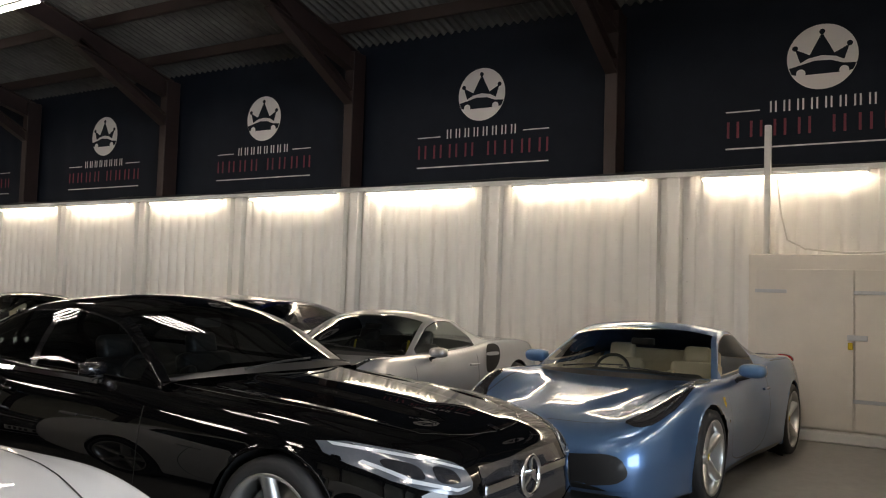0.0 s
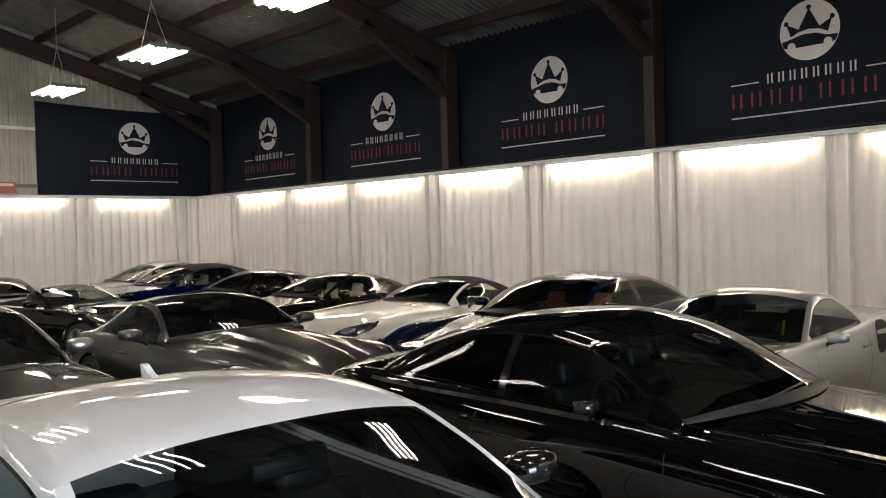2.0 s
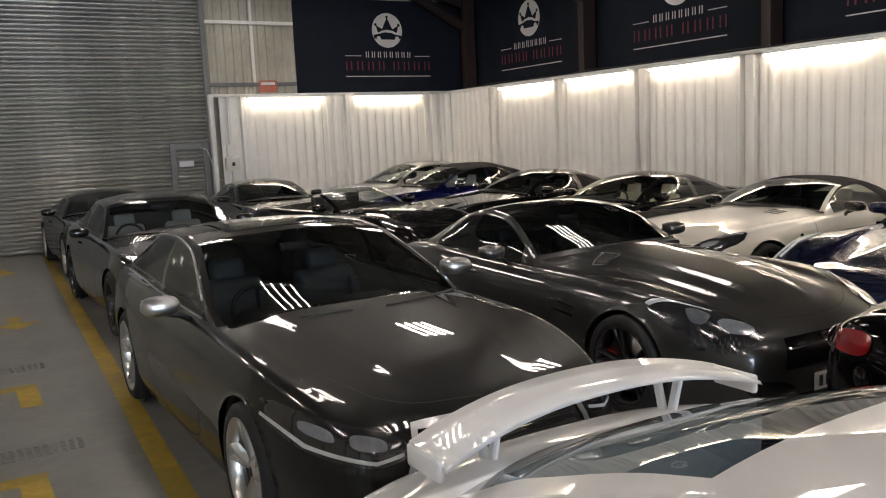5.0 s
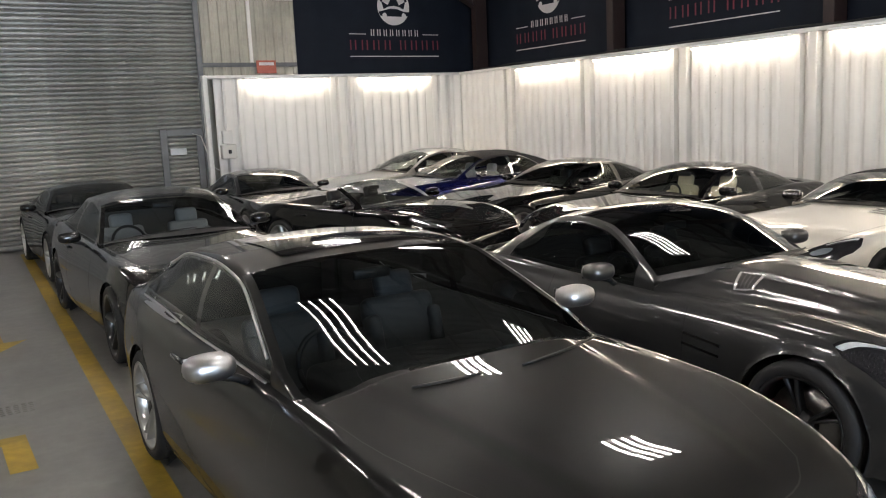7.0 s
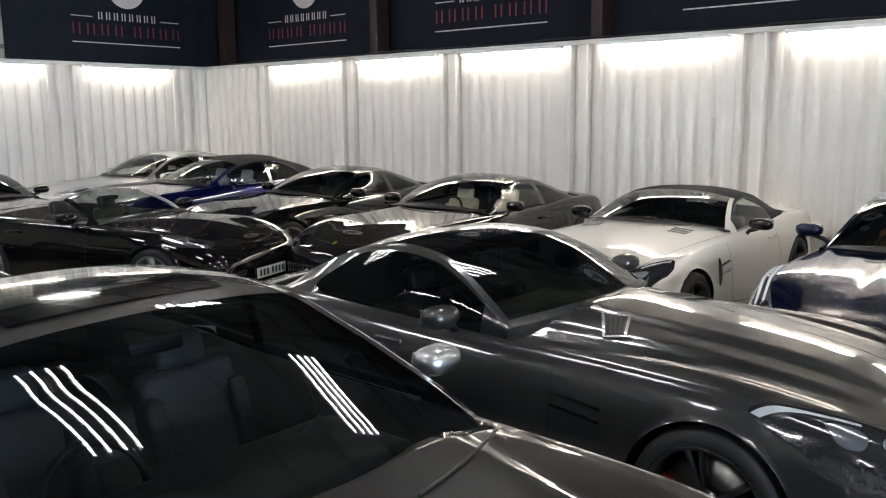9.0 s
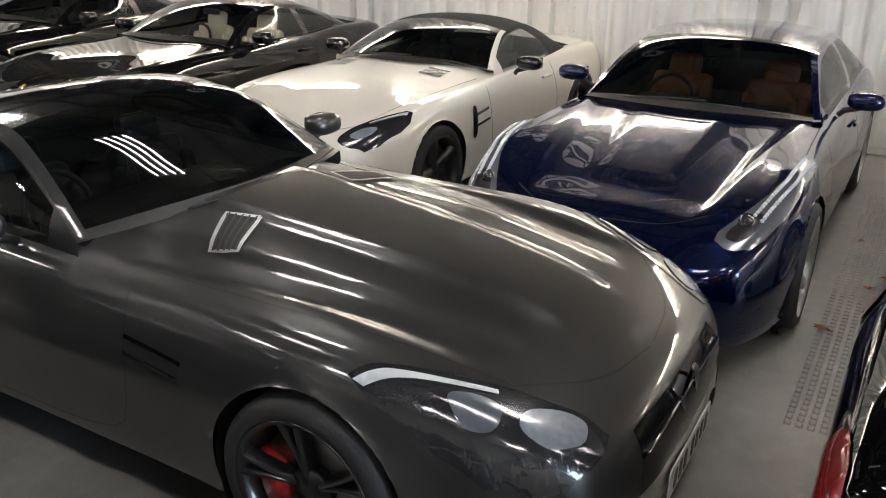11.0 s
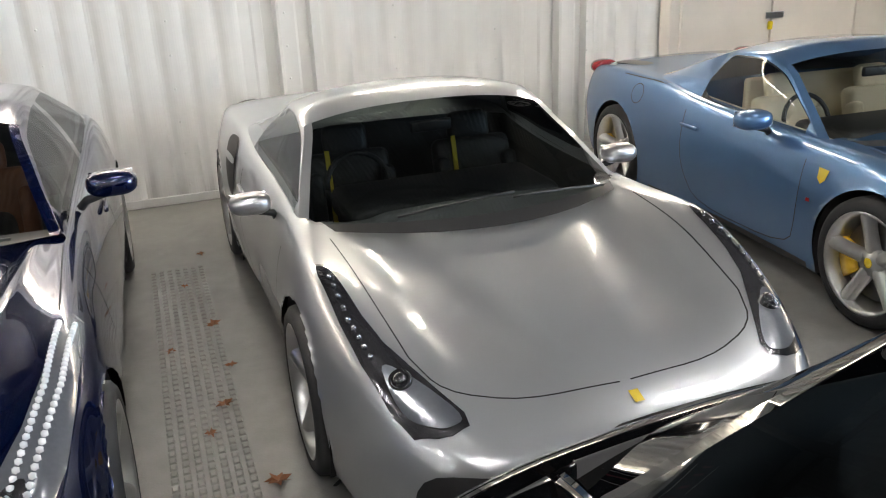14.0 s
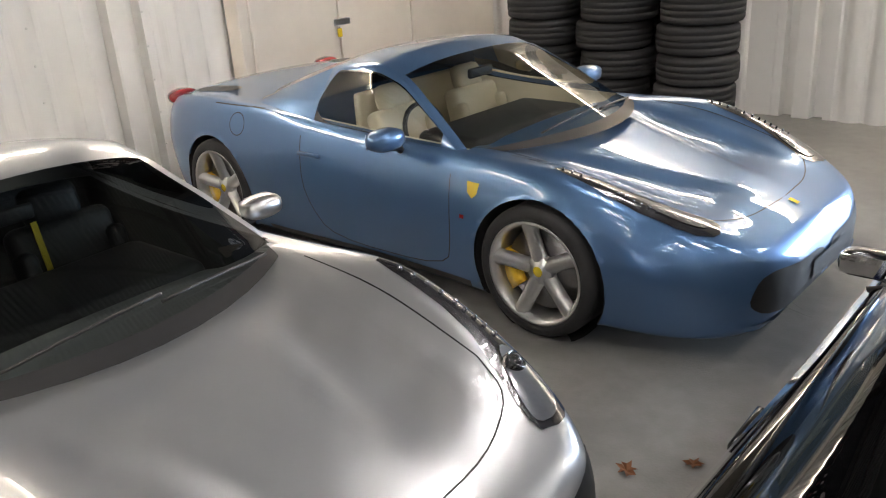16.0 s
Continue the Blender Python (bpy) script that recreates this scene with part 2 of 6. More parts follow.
def tube_along(points, radius, seg=8):
    """A round cord through points."""
    verts, faces, pts = [], [], [Vector(p) for p in points]
    for i, p in enumerate(pts):
        d = (pts[min(i + 1, len(pts) - 1)] - pts[max(i - 1, 0)]).normalized()
        s = d.orthogonal().normalized() if abs(d.z) > 0.95 else d.cross(Vector((0, 0, 1))).normalized()
        u = d.cross(s)
        for k in range(seg):
            a = 2 * math.pi * k / seg
            verts.append(p + radius * (math.cos(a) * s + math.sin(a) * u))
    for i in range(len(pts) - 1):
        for k in range(seg):
            faces.append((i * seg + k, i * seg + (k + 1) % seg, (i + 1) * seg + (k + 1) % seg, (i + 1) * seg + k))
    faces += [tuple(range(seg))[::-1], tuple(range((len(pts) - 1) * seg, len(pts) * seg))]
    return verts, faces

# ---- the hall ----
WALL_X, BANNER_X, BACK_Y, LINER_Y = 11.1, 11.85, 23.0, 22.75
WEST, SOUTH, RIDGE_X, SLOPE, EAVES = -8.0, -9.0, 2.0, 0.26, 5.35
POSTS = [0.14 + 4.5 * k for k in range(-2, 6)]


def roof_z(x):
    return EAVES + SLOPE * (BANNER_X - RIDGE_X) - SLOPE * abs(x - RIDGE_X)


floor = structure("floor", box(WEST, SOUTH - 20, -0.2, BANNER_X + 0.2, BACK_Y + 0.2, 0), M["floor"], "grey painted concrete floor, worn and scuffed")

# outer walls with thickness
structure("wall_east", box(BANNER_X + 0.04, SOUTH, 0, BANNER_X + 0.24, BACK_Y, EAVES + 0.42), M["banner"], "dark outer wall behind the banners")
structure("wall_west", box(WEST - 0.2, SOUTH, 0, WEST, BACK_Y, EAVES + 0.42), M["cream"], "cream clad side wall")
bm = bmesh.new()
for y in (BACK_Y + 0.06, BACK_Y + 0.26):
    ring = [bm.verts.new(p) for p in ((WEST, y, 0), (BANNER_X, y, 0), (BANNER_X, y, roof_z(BANNER_X)), (RIDGE_X, y, roof_z(RIDGE_X)), (WEST, y, roof_z(WEST)))]
    bm.faces.new(ring)
structure("wall_north", bm, M["cream"], "cream clad gable wall")
# open vehicle door in the south wall
for n, (a, b, z0, z1) in enumerate(((WEST, -5.0, 0, 7.9), (5.0, BANNER_X, 0, 7.9), (-5.0, 5.0, 4.6, 7.9))):
    structure(f"wall_south_{n + 1}", box(a, SOUTH - 0.2, z0, b, SOUTH, z1), M["cream"], "cream clad wall beside the open vehicle door")


def corrugated(name, width, height, place, pitch, depth, material, label, profile=None):
    ob = part(name, sheet(name, profile or ribs(width, pitch, depth), height), material)
    ob.matrix_basis = place
    return tagged(ob, label, "wall", kind="structure")


def lining(width, joints, pitch=0.228, depth=0.045):
    """A rounded box profile, with a deep double groove and a pier between them at every joint of the sheets."""
    out, u = [], 0.0
    marks = sorted(joints) + [width + 9]
    while u < width:
        if u + pitch > marks[0] - 0.3:
            c = marks.pop(0)
            for du, d in ((-0.29, 0), (-0.27, -0.012), (-0.2, -0.012), (-0.185, 0.085), (-0.095, 0.085), (-0.08, -0.02), (-0.06, -0.028), (0.06, -0.028), (0.08, -0.02), (0.095, 0.085), (0.185, 0.085), (0.2, -0.012), (0.27, -0.012), (0.29, 0)):
                if u < c + du < width:
                    out.append((c + du, d))
            u = c + 0.29
            continue
        for f, d in ((0, 0), (0.1, 0), (0.18, -0.12), (0.26, -0.4), (0.34, -0.72), (0.42, -0.92), (0.5, -1), (0.68, -1), (0.76, -0.92), (0.84, -0.72), (0.92, -0.4)):
            if u + f * pitch < width:
                out.append((u + f * pitch, d * depth))
        u += pitch
    out.append((width, 0))
    return out


BATTENS_EAST = (2.38, 4.93, 7.43, 9.88, 12.40, 14.85, 17.19, 19.56)
BATTENS_NORTH = (6.75, 9.3)
# white lower liner: long side, end and partition
joints = [22.75 - (a + b) / 2 for a, b in zip(BATTENS_EAST, BATTENS_EAST[1:])] + [22.75 - 20.85, 22.75 - 1.1]
corrugated("wall_liner_east", 24.0, 3.02, pose(WALL_X, 22.75, 0, 0, 0, -90), 0.205, 0.026, M["liner"], "white painted corrugated steel lining", lining(24.0, joints))
corrugated("wall_liner_north", 6.0, 3.02, pose(5.1, LINER_Y, 0), 0.205, 0.026, M["liner"], "white painted corrugated steel lining", lining(6.0, (0.42, 2.92, 5.5)))
corrugated("wall_liner_south", 6.2, 3.02, pose(WALL_X, -0.95, 0, 0, 0, 180), 0.205, 0.026, M["liner"], "white painted corrugated steel partition", lining(6.2, (3.7,)))
structure("wall_partition", box(4.9, -1.25, 0, WALL_X, -1.06, 5.2), M["cream"], "partition behind the white lining")
structure("trim_east", box(WALL_X - 0.07, -0.95, 3.0, WALL_X + 0.75, LINER_Y, 3.06, 0.006), M["trim_white"], "white painted ledge over the lining")
structure("trim_north", box(5.05, LINER_Y - 0.07, 3.0, WALL_X, BACK_Y, 3.06, 0.006), M["trim_white"], "white painted ledge over the lining")
structure("trim_corner", box(5.0, LINER_Y - 0.09, 0, 5.1, LINER_Y + 0.02, 3.06, 0.01), M["trim_white"], "white painted edge of the lining")
structure("baseboard", box(WALL_X - 0.055, 2.7, 0, WALL_X - 0.03, LINER_Y, 0.07, 0.004), M["trim_white"], "white skirting under the lining")

# screws in the lining, in rows up every fourth rib
bm = bmesh.new()
for k in range(25):
    y = 22.75 - 0.912 * k - 0.135
    for n in range(11):
        bmesh.ops.create_uvsphere(bm, u_segments=6, v_segments=4, radius=0.01, matrix=pose(WALL_X - 0.045, y, 0.15 + 0.26 * n))
tagged(part("lining_screws", bm, M["trim_white"], None, smooth=True), "small painted screw heads on the lining", "screws", kind="stuff")

# upper cream cladding beside the shutter and in the gable
corrugated("wall_cladding_upper", 2.2, 2.5, pose(5.05, BACK_Y - 0.02, 3.06), 0.19, 0.03, M["cream"], "cream corrugated cladding beside the shutter")
corrugated("wall_gable", 12.0, 2.6, pose(0.0, BACK_Y + 0.03, 5.2), 0.19, 0.03, M["cream"], "cream corrugated cladding in the gable")
structure("trim_rail_1", box(5.05, BACK_Y - 0.12, 4.58, 7.1, BACK_Y - 0.03, 4.65), M["trim_white"], "pale cladding rail")
structure("trim_rail_2", box(5.05, BACK_Y - 0.12, 3.24, 7.1, BACK_Y - 0.03, 3.32), M["steel_grey"], "grey cladding rail")
structure("trim_pole", box(6.1, BACK_Y - 0.1, 3.32, 6.16, BACK_Y - 0.03, 5.6), M["trim_white"], "pale upright pole")

# roof: sheets, purlins, portal frames
for side, x_end in ((1, BANNER_X + 0.2), (-1, WEST - 0.2)):
    length = math.hypot(x_end - RIDGE_X, (x_end - RIDGE_X) * SLOPE)
    prof = []
    w = BACK_Y - SOUTH
    n = int(w / 0.146 * 6)
    for i in range(n + 1):
        prof.append((w * i / n, 0.027 * math.sin(2 * math.pi * i / 6)))
    ob = part("ceiling_sheet", sheet("ceiling_sheet", prof, length), M["roof_sheet"])
    along, down = Vector((0, 1, 0)), Vector((side, 0, -SLOPE)).normalized()
    up = along.cross(down)
    m = Matrix((along, -up if side > 0 else -up, down)).transposed().to_4x4()
    m.translation = (RIDGE_X, SOUTH, roof_z(RIDGE_X) + 0.25)
    ob.matrix_basis = m
    tagged(ob, "dark grey aged corrugated roof sheeting", "ceiling", kind="structure")
for k in range(-7, 8):
    x = RIDGE_X + k * 1.3
    if WEST < x < BANNER_X:
        structure("trim_purlin", box(x - 0.035, SOUTH, roof_z(x) + 0.02, x + 0.035, BACK_Y, roof_z(x) + 0.2), M["brown_steel"], "dark roof purlin")


def beam(p, q, deep, wide, depth_end=None):
    """An I-shaped rafter from p to q, in the plane y = p.y."""
    p, q = Vector(p), Vector(q)
    d = (q - p).normalized()
    up = Vector((-d.z, 0, d.x)) if d.x > 0 else Vector((d.z, 0, -d.x))
    bm = bmesh.new()
    for (o0, o1, w) in ((0, 0.02, wide), (deep - 0.02, deep, wide), (0.02, deep - 0.02, 0.02)):
        v = []
        for e, dp in ((p, 1.0), (q, 1.0)):
            for s in (-1, 1):
                for o in (o0, o1):
                    v.append(bm.verts.new(e - up * o + Vector((0, s * w / 2, 0))))
        a = v
        for f in ((0, 1, 3, 2), (4, 6, 7, 5), (0, 4, 5, 1), (2, 3, 7, 6), (0, 2, 6, 4), (1, 5, 7, 3)):
            bm.faces.new([a[i] for i in f])
    return bm


for k, y in enumerate(POSTS):
    if y < SOUTH + 0.3:
        continue
    frame_ob = thing("portal_frame", "dark red-brown painted steel portal frame under the roof", "frame", "portal frames", kind="structure")
    for side, xe in ((1, 11.62), (-1, WEST + 0.2)):
        part("column", box(xe - 0.16, y - 0.09, 0 if side < 0 else 3.06, xe + 0.16, y + 0.09, roof_z(xe) - 0.02, 0.01), M["brown_steel"], frame_ob)
        part("rafter", beam((xe, y, roof_z(xe)), (RIDGE_X, y, roof_z(RIDGE_X)), 0.36, 0.17), M["brown_steel"], frame_ob)
        part("haunch", beam((xe, y, roof_z(xe) - 0.75), (xe - side * 2.0, y, roof_z(xe - side * 2.0) - 0.22), 0.2, 0.17), M["brown_steel"], frame_ob)

# ---- banners ----


def slab_poly(pts, place, t=0.004):
    """A flat print of thickness t: outline (u, v) in a banner's plane."""
    bm = bmesh.new()
    f = bm.faces.new([bm.verts.new((u, 0, v)) for u, v in pts])
    r = bmesh.ops.extrude_face_region(bm, geom=[f])
    bmesh.ops.translate(bm, vec=(0, -t, 0), verts=[v for v in r["geom"] if isinstance(v, bmesh.types.BMVert)])
    bmesh.ops.triangulate(bm, faces=bm.faces)
    bmesh.ops.recalc_face_normals(bm, faces=bm.faces)
    bmesh.ops.transform(bm, matrix=place, verts=bm.verts)
    return bm


def rect(u0, v0, u1, v1):
    return [(u0, v0), (u1, v0), (u1, v1), (u0, v1)]


def banner(name_place, width, bottom, top, label):
    """A cloth banner: dark cloth with slow waves, a pale disc with a spiked emblem, bars for its words and thin rules."""
    b = thing("banner", label, "banner", "wall banners", at=name_place)
    nx, nz = 40, 14
    verts = [(width * (i / nx - 0.5), 0.012 * math.sin(i * 0.9 + k * 0.2) * math.sin(math.pi * k / nz), bottom + (top - bottom) * k / nz - (0.05 * math.sin(math.pi * i / nx) if k == nz else 0)) for k in range(nz + 1) for i in range(nx + 1)]
    faces = [(k * (nx + 1) + i, k * (nx + 1) + i + 1, (k + 1) * (nx + 1) + i + 1, (k + 1) * (nx + 1) + i) for k in range(nz) for i in range(nx)]
    part("cloth", mesh_of("cloth", verts, faces), M["banner"], b)
    pl = pose(0, -0.022, 0)
    z0 = 3.445
    disc = [(0.405 * math.cos(2 * math.pi * k / 40), z0 + 1.08 + 0.405 * math.sin(2 * math.pi * k / 40)) for k in range(40)]
    part("emblem_disc", slab_poly(disc, pl), M["banner_white"], b)
    pl2 = pose(0, -0.030, 0)
    zc = z0 + 1.08
    spikes = [(-0.25, -0.06), (-0.31, 0.12), (-0.14, 0.03), (0.0, 0.3), (0.14, 0.03), (0.31, 0.12), (0.25, -0.06), (0.15, -0.01), (0.0, 0.015), (-0.15, -0.01)]
    part("emblem_crown", slab_poly([(u, zc + v) for u, v in spikes], pl2), M["banner"], b)
    for u, v in ((-0.31, 0.13), (0, 0.31), (0.31, 0.13)):
        part("emblem_ball", slab_poly([(u + 0.034 * math.cos(k * math.pi / 6), zc + v + 0.034 * math.sin(k * math.pi / 6)) for k in range(12)], pl2), M["banner"], b)
    under = [(-0.35, -0.18), (-0.38, -0.1), (-0.2, -0.06), (-0.08, -0.03), (0.1, -0.04), (0.24, -0.09), (0.385, -0.1), (0.35, -0.18), (0.28, -0.2), (-0.28, -0.2)]
    part("emblem_sweep", slab_poly([(u, zc + v - 0.015) for u, v in under], pl2), M["banner"], b)
    for u in (-0.24, 0.25):
        part("emblem_ring", slab_poly([(u + 0.055 * math.cos(k * math.pi / 8), zc - 0.195 + 0.055 * math.sin(k * math.pi / 8)) for k in range(16)], pose(0, -0.036, 0)), M["banner_white"], b)
    part("rule", slab_poly(rect(-1.14, z0 - 0.009, 1.14, z0 + 0.009), pl), M["banner_white"], b)
    part("rule", slab_poly(rect(-1.14, z0 + 0.47, -0.72, z0 + 0.485), pl), M["banner_white"], b)
    part("rule", slab_poly(rect(0.72, z0 + 0.47, 1.14, z0 + 0.485), pl), M["banner_white"], b)

    def bars(row_u, z, h, w, stroke, material):
        # plain upright bars stand for the words
        for u in row_u:
            for du in (-w / 2, w / 2):
                part("word_bar", slab_poly(rect(u + du - stroke / 2, z, u + du + stroke / 2, z + h), pl), material, b)
    bars([-0.56 + 0.16 * k for k in range(8)], z0 + 0.44, 0.14, 0.06, 0.02, M["banner_white"])
    bars([-1.05 + 0.285 * k for k in range(4)] + [0.2 + 0.285 * k for k in range(4)], z0 + 0.14, 0.21, 0.12, 0.03, M["banner_red"])
    return b


LB = "black cloth banner with pale emblem disc and red and white bars"
for k in range(-1, 5):
    yc = 2.34 + 4.5 * k - (0.28 if k < 1 else 0.0)
    banner(pose(BANNER_X - 0.02, yc, 0, 0, 0, -90), 4.46, 3.07, 5.3, LB)
banner(pose(9.5, BACK_Y - 0.06, 0), 4.75, 3.07, 5.28, "black cloth banner with pale emblem disc on the end wall")

# ---- roller shutter with a wicket door ----
shut = thing("door_shutter", "closed galvanised steel roller shutter with small wicket door", "shutter", kind="structure")
X0, X1, PIT = -1.2, 4.98, 0.088
prof = [(0.004, 0.0), (-0.014, 0.008), (-0.032, 0.028), (-0.036, 0.05), (-0.022, 0.072), (0.004, 0.086)]
for wide, a, b, z_low, z_high in ((0, X0, 4.14, 0.02, 5.65), (1, 4.14, X1, 2.05, 5.65), (2, 4.27, 4.84, 0.06, 1.9)):
    verts = [(x, d, z) for x in (a, b) for d, z in prof] + [(x, 0.012, z) for x in (a, b) for z in (0, 0.086)]
    faces = [(i, i + 6, i + 7, i + 1) for i in range(5)] + [(0, 1, 2, 3, 4, 5), (11, 10, 9, 8, 7, 6), (12, 13, 15, 14)]
    slat = mesh_of("slat", verts, faces, False)
    slat.materials.append(M["shutter"])
    z = z_low
    while z < z_high:
        s = part("slat", slat, None, shut)
        s.location = (0, BACK_Y - 0.1, z)
        z += PIT
part("guide", box(X1, BACK_Y - 0.2, 0, X1 + 0.1, BACK_Y - 0.02, 5.9, 0.006), M["steel_grey"], shut)
part("curtain_box", box(X0 - 0.1, BACK_Y - 0.55, 5.62, X1 + 0.12, BACK_Y - 0.02, 6.2, 0.02), M["steel_grey"], shut)
for a, b, c, d in ((4.14, 0, 4.27, 2.05), (4.84, 0, 4.97, 2.05), (4.27, 1.92, 4.84, 2.05)):
    part("wicket_frame", box(a, BACK_Y - 0.17, b, c, BACK_Y - 0.09, d, 0.006), M["steel_grey"], shut)
part("lock_box", box(4.3, BACK_Y - 0.2, 1.55, 4.62, BACK_Y - 0.12, 1.68, 0.008), M["alu"], shut)
v, f = tube_along([(4.75, BACK_Y - 0.2, 1.95), (4.9, BACK_Y - 0.25, 1.9), (4.98, BACK_Y - 0.3, 1.6), (5.05, BACK_Y - 0.28, 1.3), (5.2, BACK_Y - 0.33, 1.2)], 0.012)
tagged(part("loose_cable", mesh_of("loose_cable", v, f), M["cable"]), "pale loose cable from the shutter to the switch box", "cable")

sw = thing("switch_box", "grey electric switch boxes mounted on the white lining", "switch box", at=pose(5.4, LINER_Y - 0.05, 0))
part("upper_box", box(-0.1, -0.1, 1.72, 0.1, 0, 1.98, 0.012), M["trim_white"], sw)
part("lower_box", box(-0.15, -0.14, 1.42, 0.15, 0, 1.7, 0.012), M["cable"], sw)
part("knob", box(-0.03, -0.18, 1.52, 0.03, -0.14, 1.6, 0.01), M["black_plastic"], sw)
part("conduit", box(-0.015, -0.04, 1.98, 0.015, 0, 3.0), M["trim_white"], sw)
sg = tagged(part("safety_sign", box(6.2, BACK_Y - 0.15, 3.1, 6.62, BACK_Y - 0.13, 3.36, 0.004), M["red_sign"]), "small red and pink safety sign on the rail", "sign")
part("sign_bar", box(6.25, BACK_Y - 0.156, 3.26, 6.57, BACK_Y - 0.151, 3.32), M["banner_white"], sg)

# ---- lamps ----


def batten(place):
    b = thing("wall_batten", "lit warm fluorescent batten lamp on the white ledge", "lamp", "batten lamps over the lining", at=place)
    part("housing", box(-0.92, -0.05, -0.005, 0.92, 0.05, 0.045, 0.01), M["lamp_white"], b)
    for y in (-0.022, 0.022):
        v, f = tube_along([(-0.89, y, -0.022), (0.89, y, -0.022)], 0.013, 8)
        part("tube", mesh_of("tube", v, f), M["batten_tube"], b)
    return b


first = batten(pose(WALL_X - 0.1, BATTENS_EAST[0], 2.965, 0, 0, 90))
for y in BATTENS_EAST[1:]:
    copy_thing(first, pose(WALL_X - 0.1, y, 2.965, 0, 0, 90))
for x in BATTENS_NORTH:
    copy_thing(first, pose(x, LINER_Y - 0.1, 2.965))
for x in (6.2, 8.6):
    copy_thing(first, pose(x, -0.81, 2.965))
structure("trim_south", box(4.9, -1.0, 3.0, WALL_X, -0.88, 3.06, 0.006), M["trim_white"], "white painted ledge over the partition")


def panel_lamp(place):
    """A hanging lamp of four tubes in an open white frame."""
    b = thing("ceiling_lamp", "lit four-tube fluorescent lamp hanging from the roof", "lamp", "hanging four-tube lamps", at=place)
    for x in (-0.66, 0.66):
        part("end_bar", box(x - 0.02, -0.36, 0.0, x + 0.02, 0.36, 0.06, 0.006), M["steel_grey"], b)
    for y in (-0.3, -0.1, 0.1, 0.3):
        v, f = tube_along([(-0.64, y, -0.005), (0.64, y, -0.005)], 0.019, 8)
        part("tube", mesh_of("tube", v, f), M["tube"], b)
        part("tube_housing", box(-0.65, y - 0.028, 0.028, 0.65, y + 0.028, 0.055, 0.004), M["lamp_white"], b)
    for x in (-0.55, 0.55):
        v, f = tube_along([(x, 0, 0.06), (0, 0, 0.9), (0, 0, roof_z(place.translation.x) - place.translation.z + 0.26)], 0.006, 6)
        part("wire", mesh_of("wire", v, f), M["cable"], b)
    return b


for x in (-3.0, 2.7, 6.8):
    for y in (-2.0, 2.5, 7.0, 11.5, 16.0, 20.5):
        panel_lamp(pose(x, y, 5.12, 0, 0, 90))

# ---- floor markings ----
line = [(0.695, 6.0), (0.84, 6.0), (1.6, 22.4), (1.44, 22.4)]
bm = bmesh.new()
bm.faces.new([bm.verts.new((x, y, 0.004)) for x, y in line])
tagged(part("floor_line", bm, M["yellow_line"]), "worn yellow painted line on the grey floor", "floor marking", kind="structure")


STRAIGHT = ((-0.07, 0.45), (-0.07, 0.0), (-0.28, 0.0), (0, -0.4), (0.28, 0.0), (0.07, 0.0), (0.07, 0.45))
BENT = ((0.0, -0.6), (0.16, -0.6), (0.16, 0.12), (-0.3, 0.12), (-0.3, 0.3), (-0.72, 0.04), (-0.3, -0.22), (-0.3, -0.04), (0.0, -0.04))


def arrow(x, y, turn, outline):
    bm = bmesh.new()
    bm.faces.new([bm.verts.new((u, v, 0.004)) for u, v in outline])
    ob = part("floor_arrow", bm, M["yellow_line"])
    ob.matrix_basis = pose(x, y, 0, 0, 0, turn)
    tagged(ob, "worn yellow painted arrow on the grey floor", "floor marking", "floor arrows", kind="structure")


for x, y, turn, outline in ((0.66, 20.4, 0, STRAIGHT), (0.5, 15.4, 0, STRAIGHT), (0.28, 12.24, 0, BENT), (0.14, 9.95, 0, BENT)):
    arrow(x, y, turn, outline)

# ---- cupboard, pole, tyres, leaves ----
cup = thing("cupboard", "cream painted built-in cupboard with two padlocked doors", "cupboard")
part("carcass", box(10.88, -0.9, 0.0, WALL_X - 0.05, 2.7, 2.04, 0.006), M["door_paint"], cup)
part("plinth", box(10.7, -0.9, 0.0, 10.88, 2.66, 0.11, 0.01), M["trim_white"], cup)
for a, b in ((1.6, 2.6), (0.58, 1.58), (-0.5, 0.56)):
    d = part("door", box(10.845, a, 0.13, 10.878, b, 1.87, 0.004), M["door_paint"], cup)
    for z in (0.45, 1.62):
        part("hinge", box(10.832, b - 0.32, z - 0.02, 10.845, b + 0.02, z + 0.02, 0.004), M["alu"], d)
lock = part("hasp", box(10.825, 1.46, 1.1, 10.845, 1.66, 1.16, 0.004), M["alu"], cup)
part("padlock", box(10.795, 1.6, 1.0, 10.825, 1.65, 1.08, 0.008), M["badge_yellow"], lock)
tagged(part("white_pole", box(10.8, 2.46, 2.04, 10.86, 2.53, 3.52, 0.004), M["trim_white"]), "white painted square pole standing on the cupboard", "pole")
v, f = tube_along([(10.86, 2.4, 2.9), (10.9, 2.36, 2.5), (10.85, 2.28, 2.2), (10.9, 2.1, 2.1), (10.92, 1.7, 2.06), (10.95, 1.2, 2.07)], 0.01)
tagged(part("hanging_cable", mesh_of("hanging_cable", v, f), M["cable"]), "pale cable hanging by the pole onto the cupboard", "cable")
pts = [(WALL_X + 0.02, 0.5 + 0.55 * k, 3.09 + 0.012 * math.sin(k * 2.1) + 0.01 * math.sin(k * 5.3)) for k in range(40)]
v, f = tube_along(pts, 0.014, 6)
tagged(part("ledge_cable", mesh_of("ledge_cable", v, f), M["cable_black"]), "black cable lying along the white ledge", "cable")

# ---- cars ----
from mathutils.bvhtree import BVHTree
from mathutils.geometry import delaunay_2d_cdt


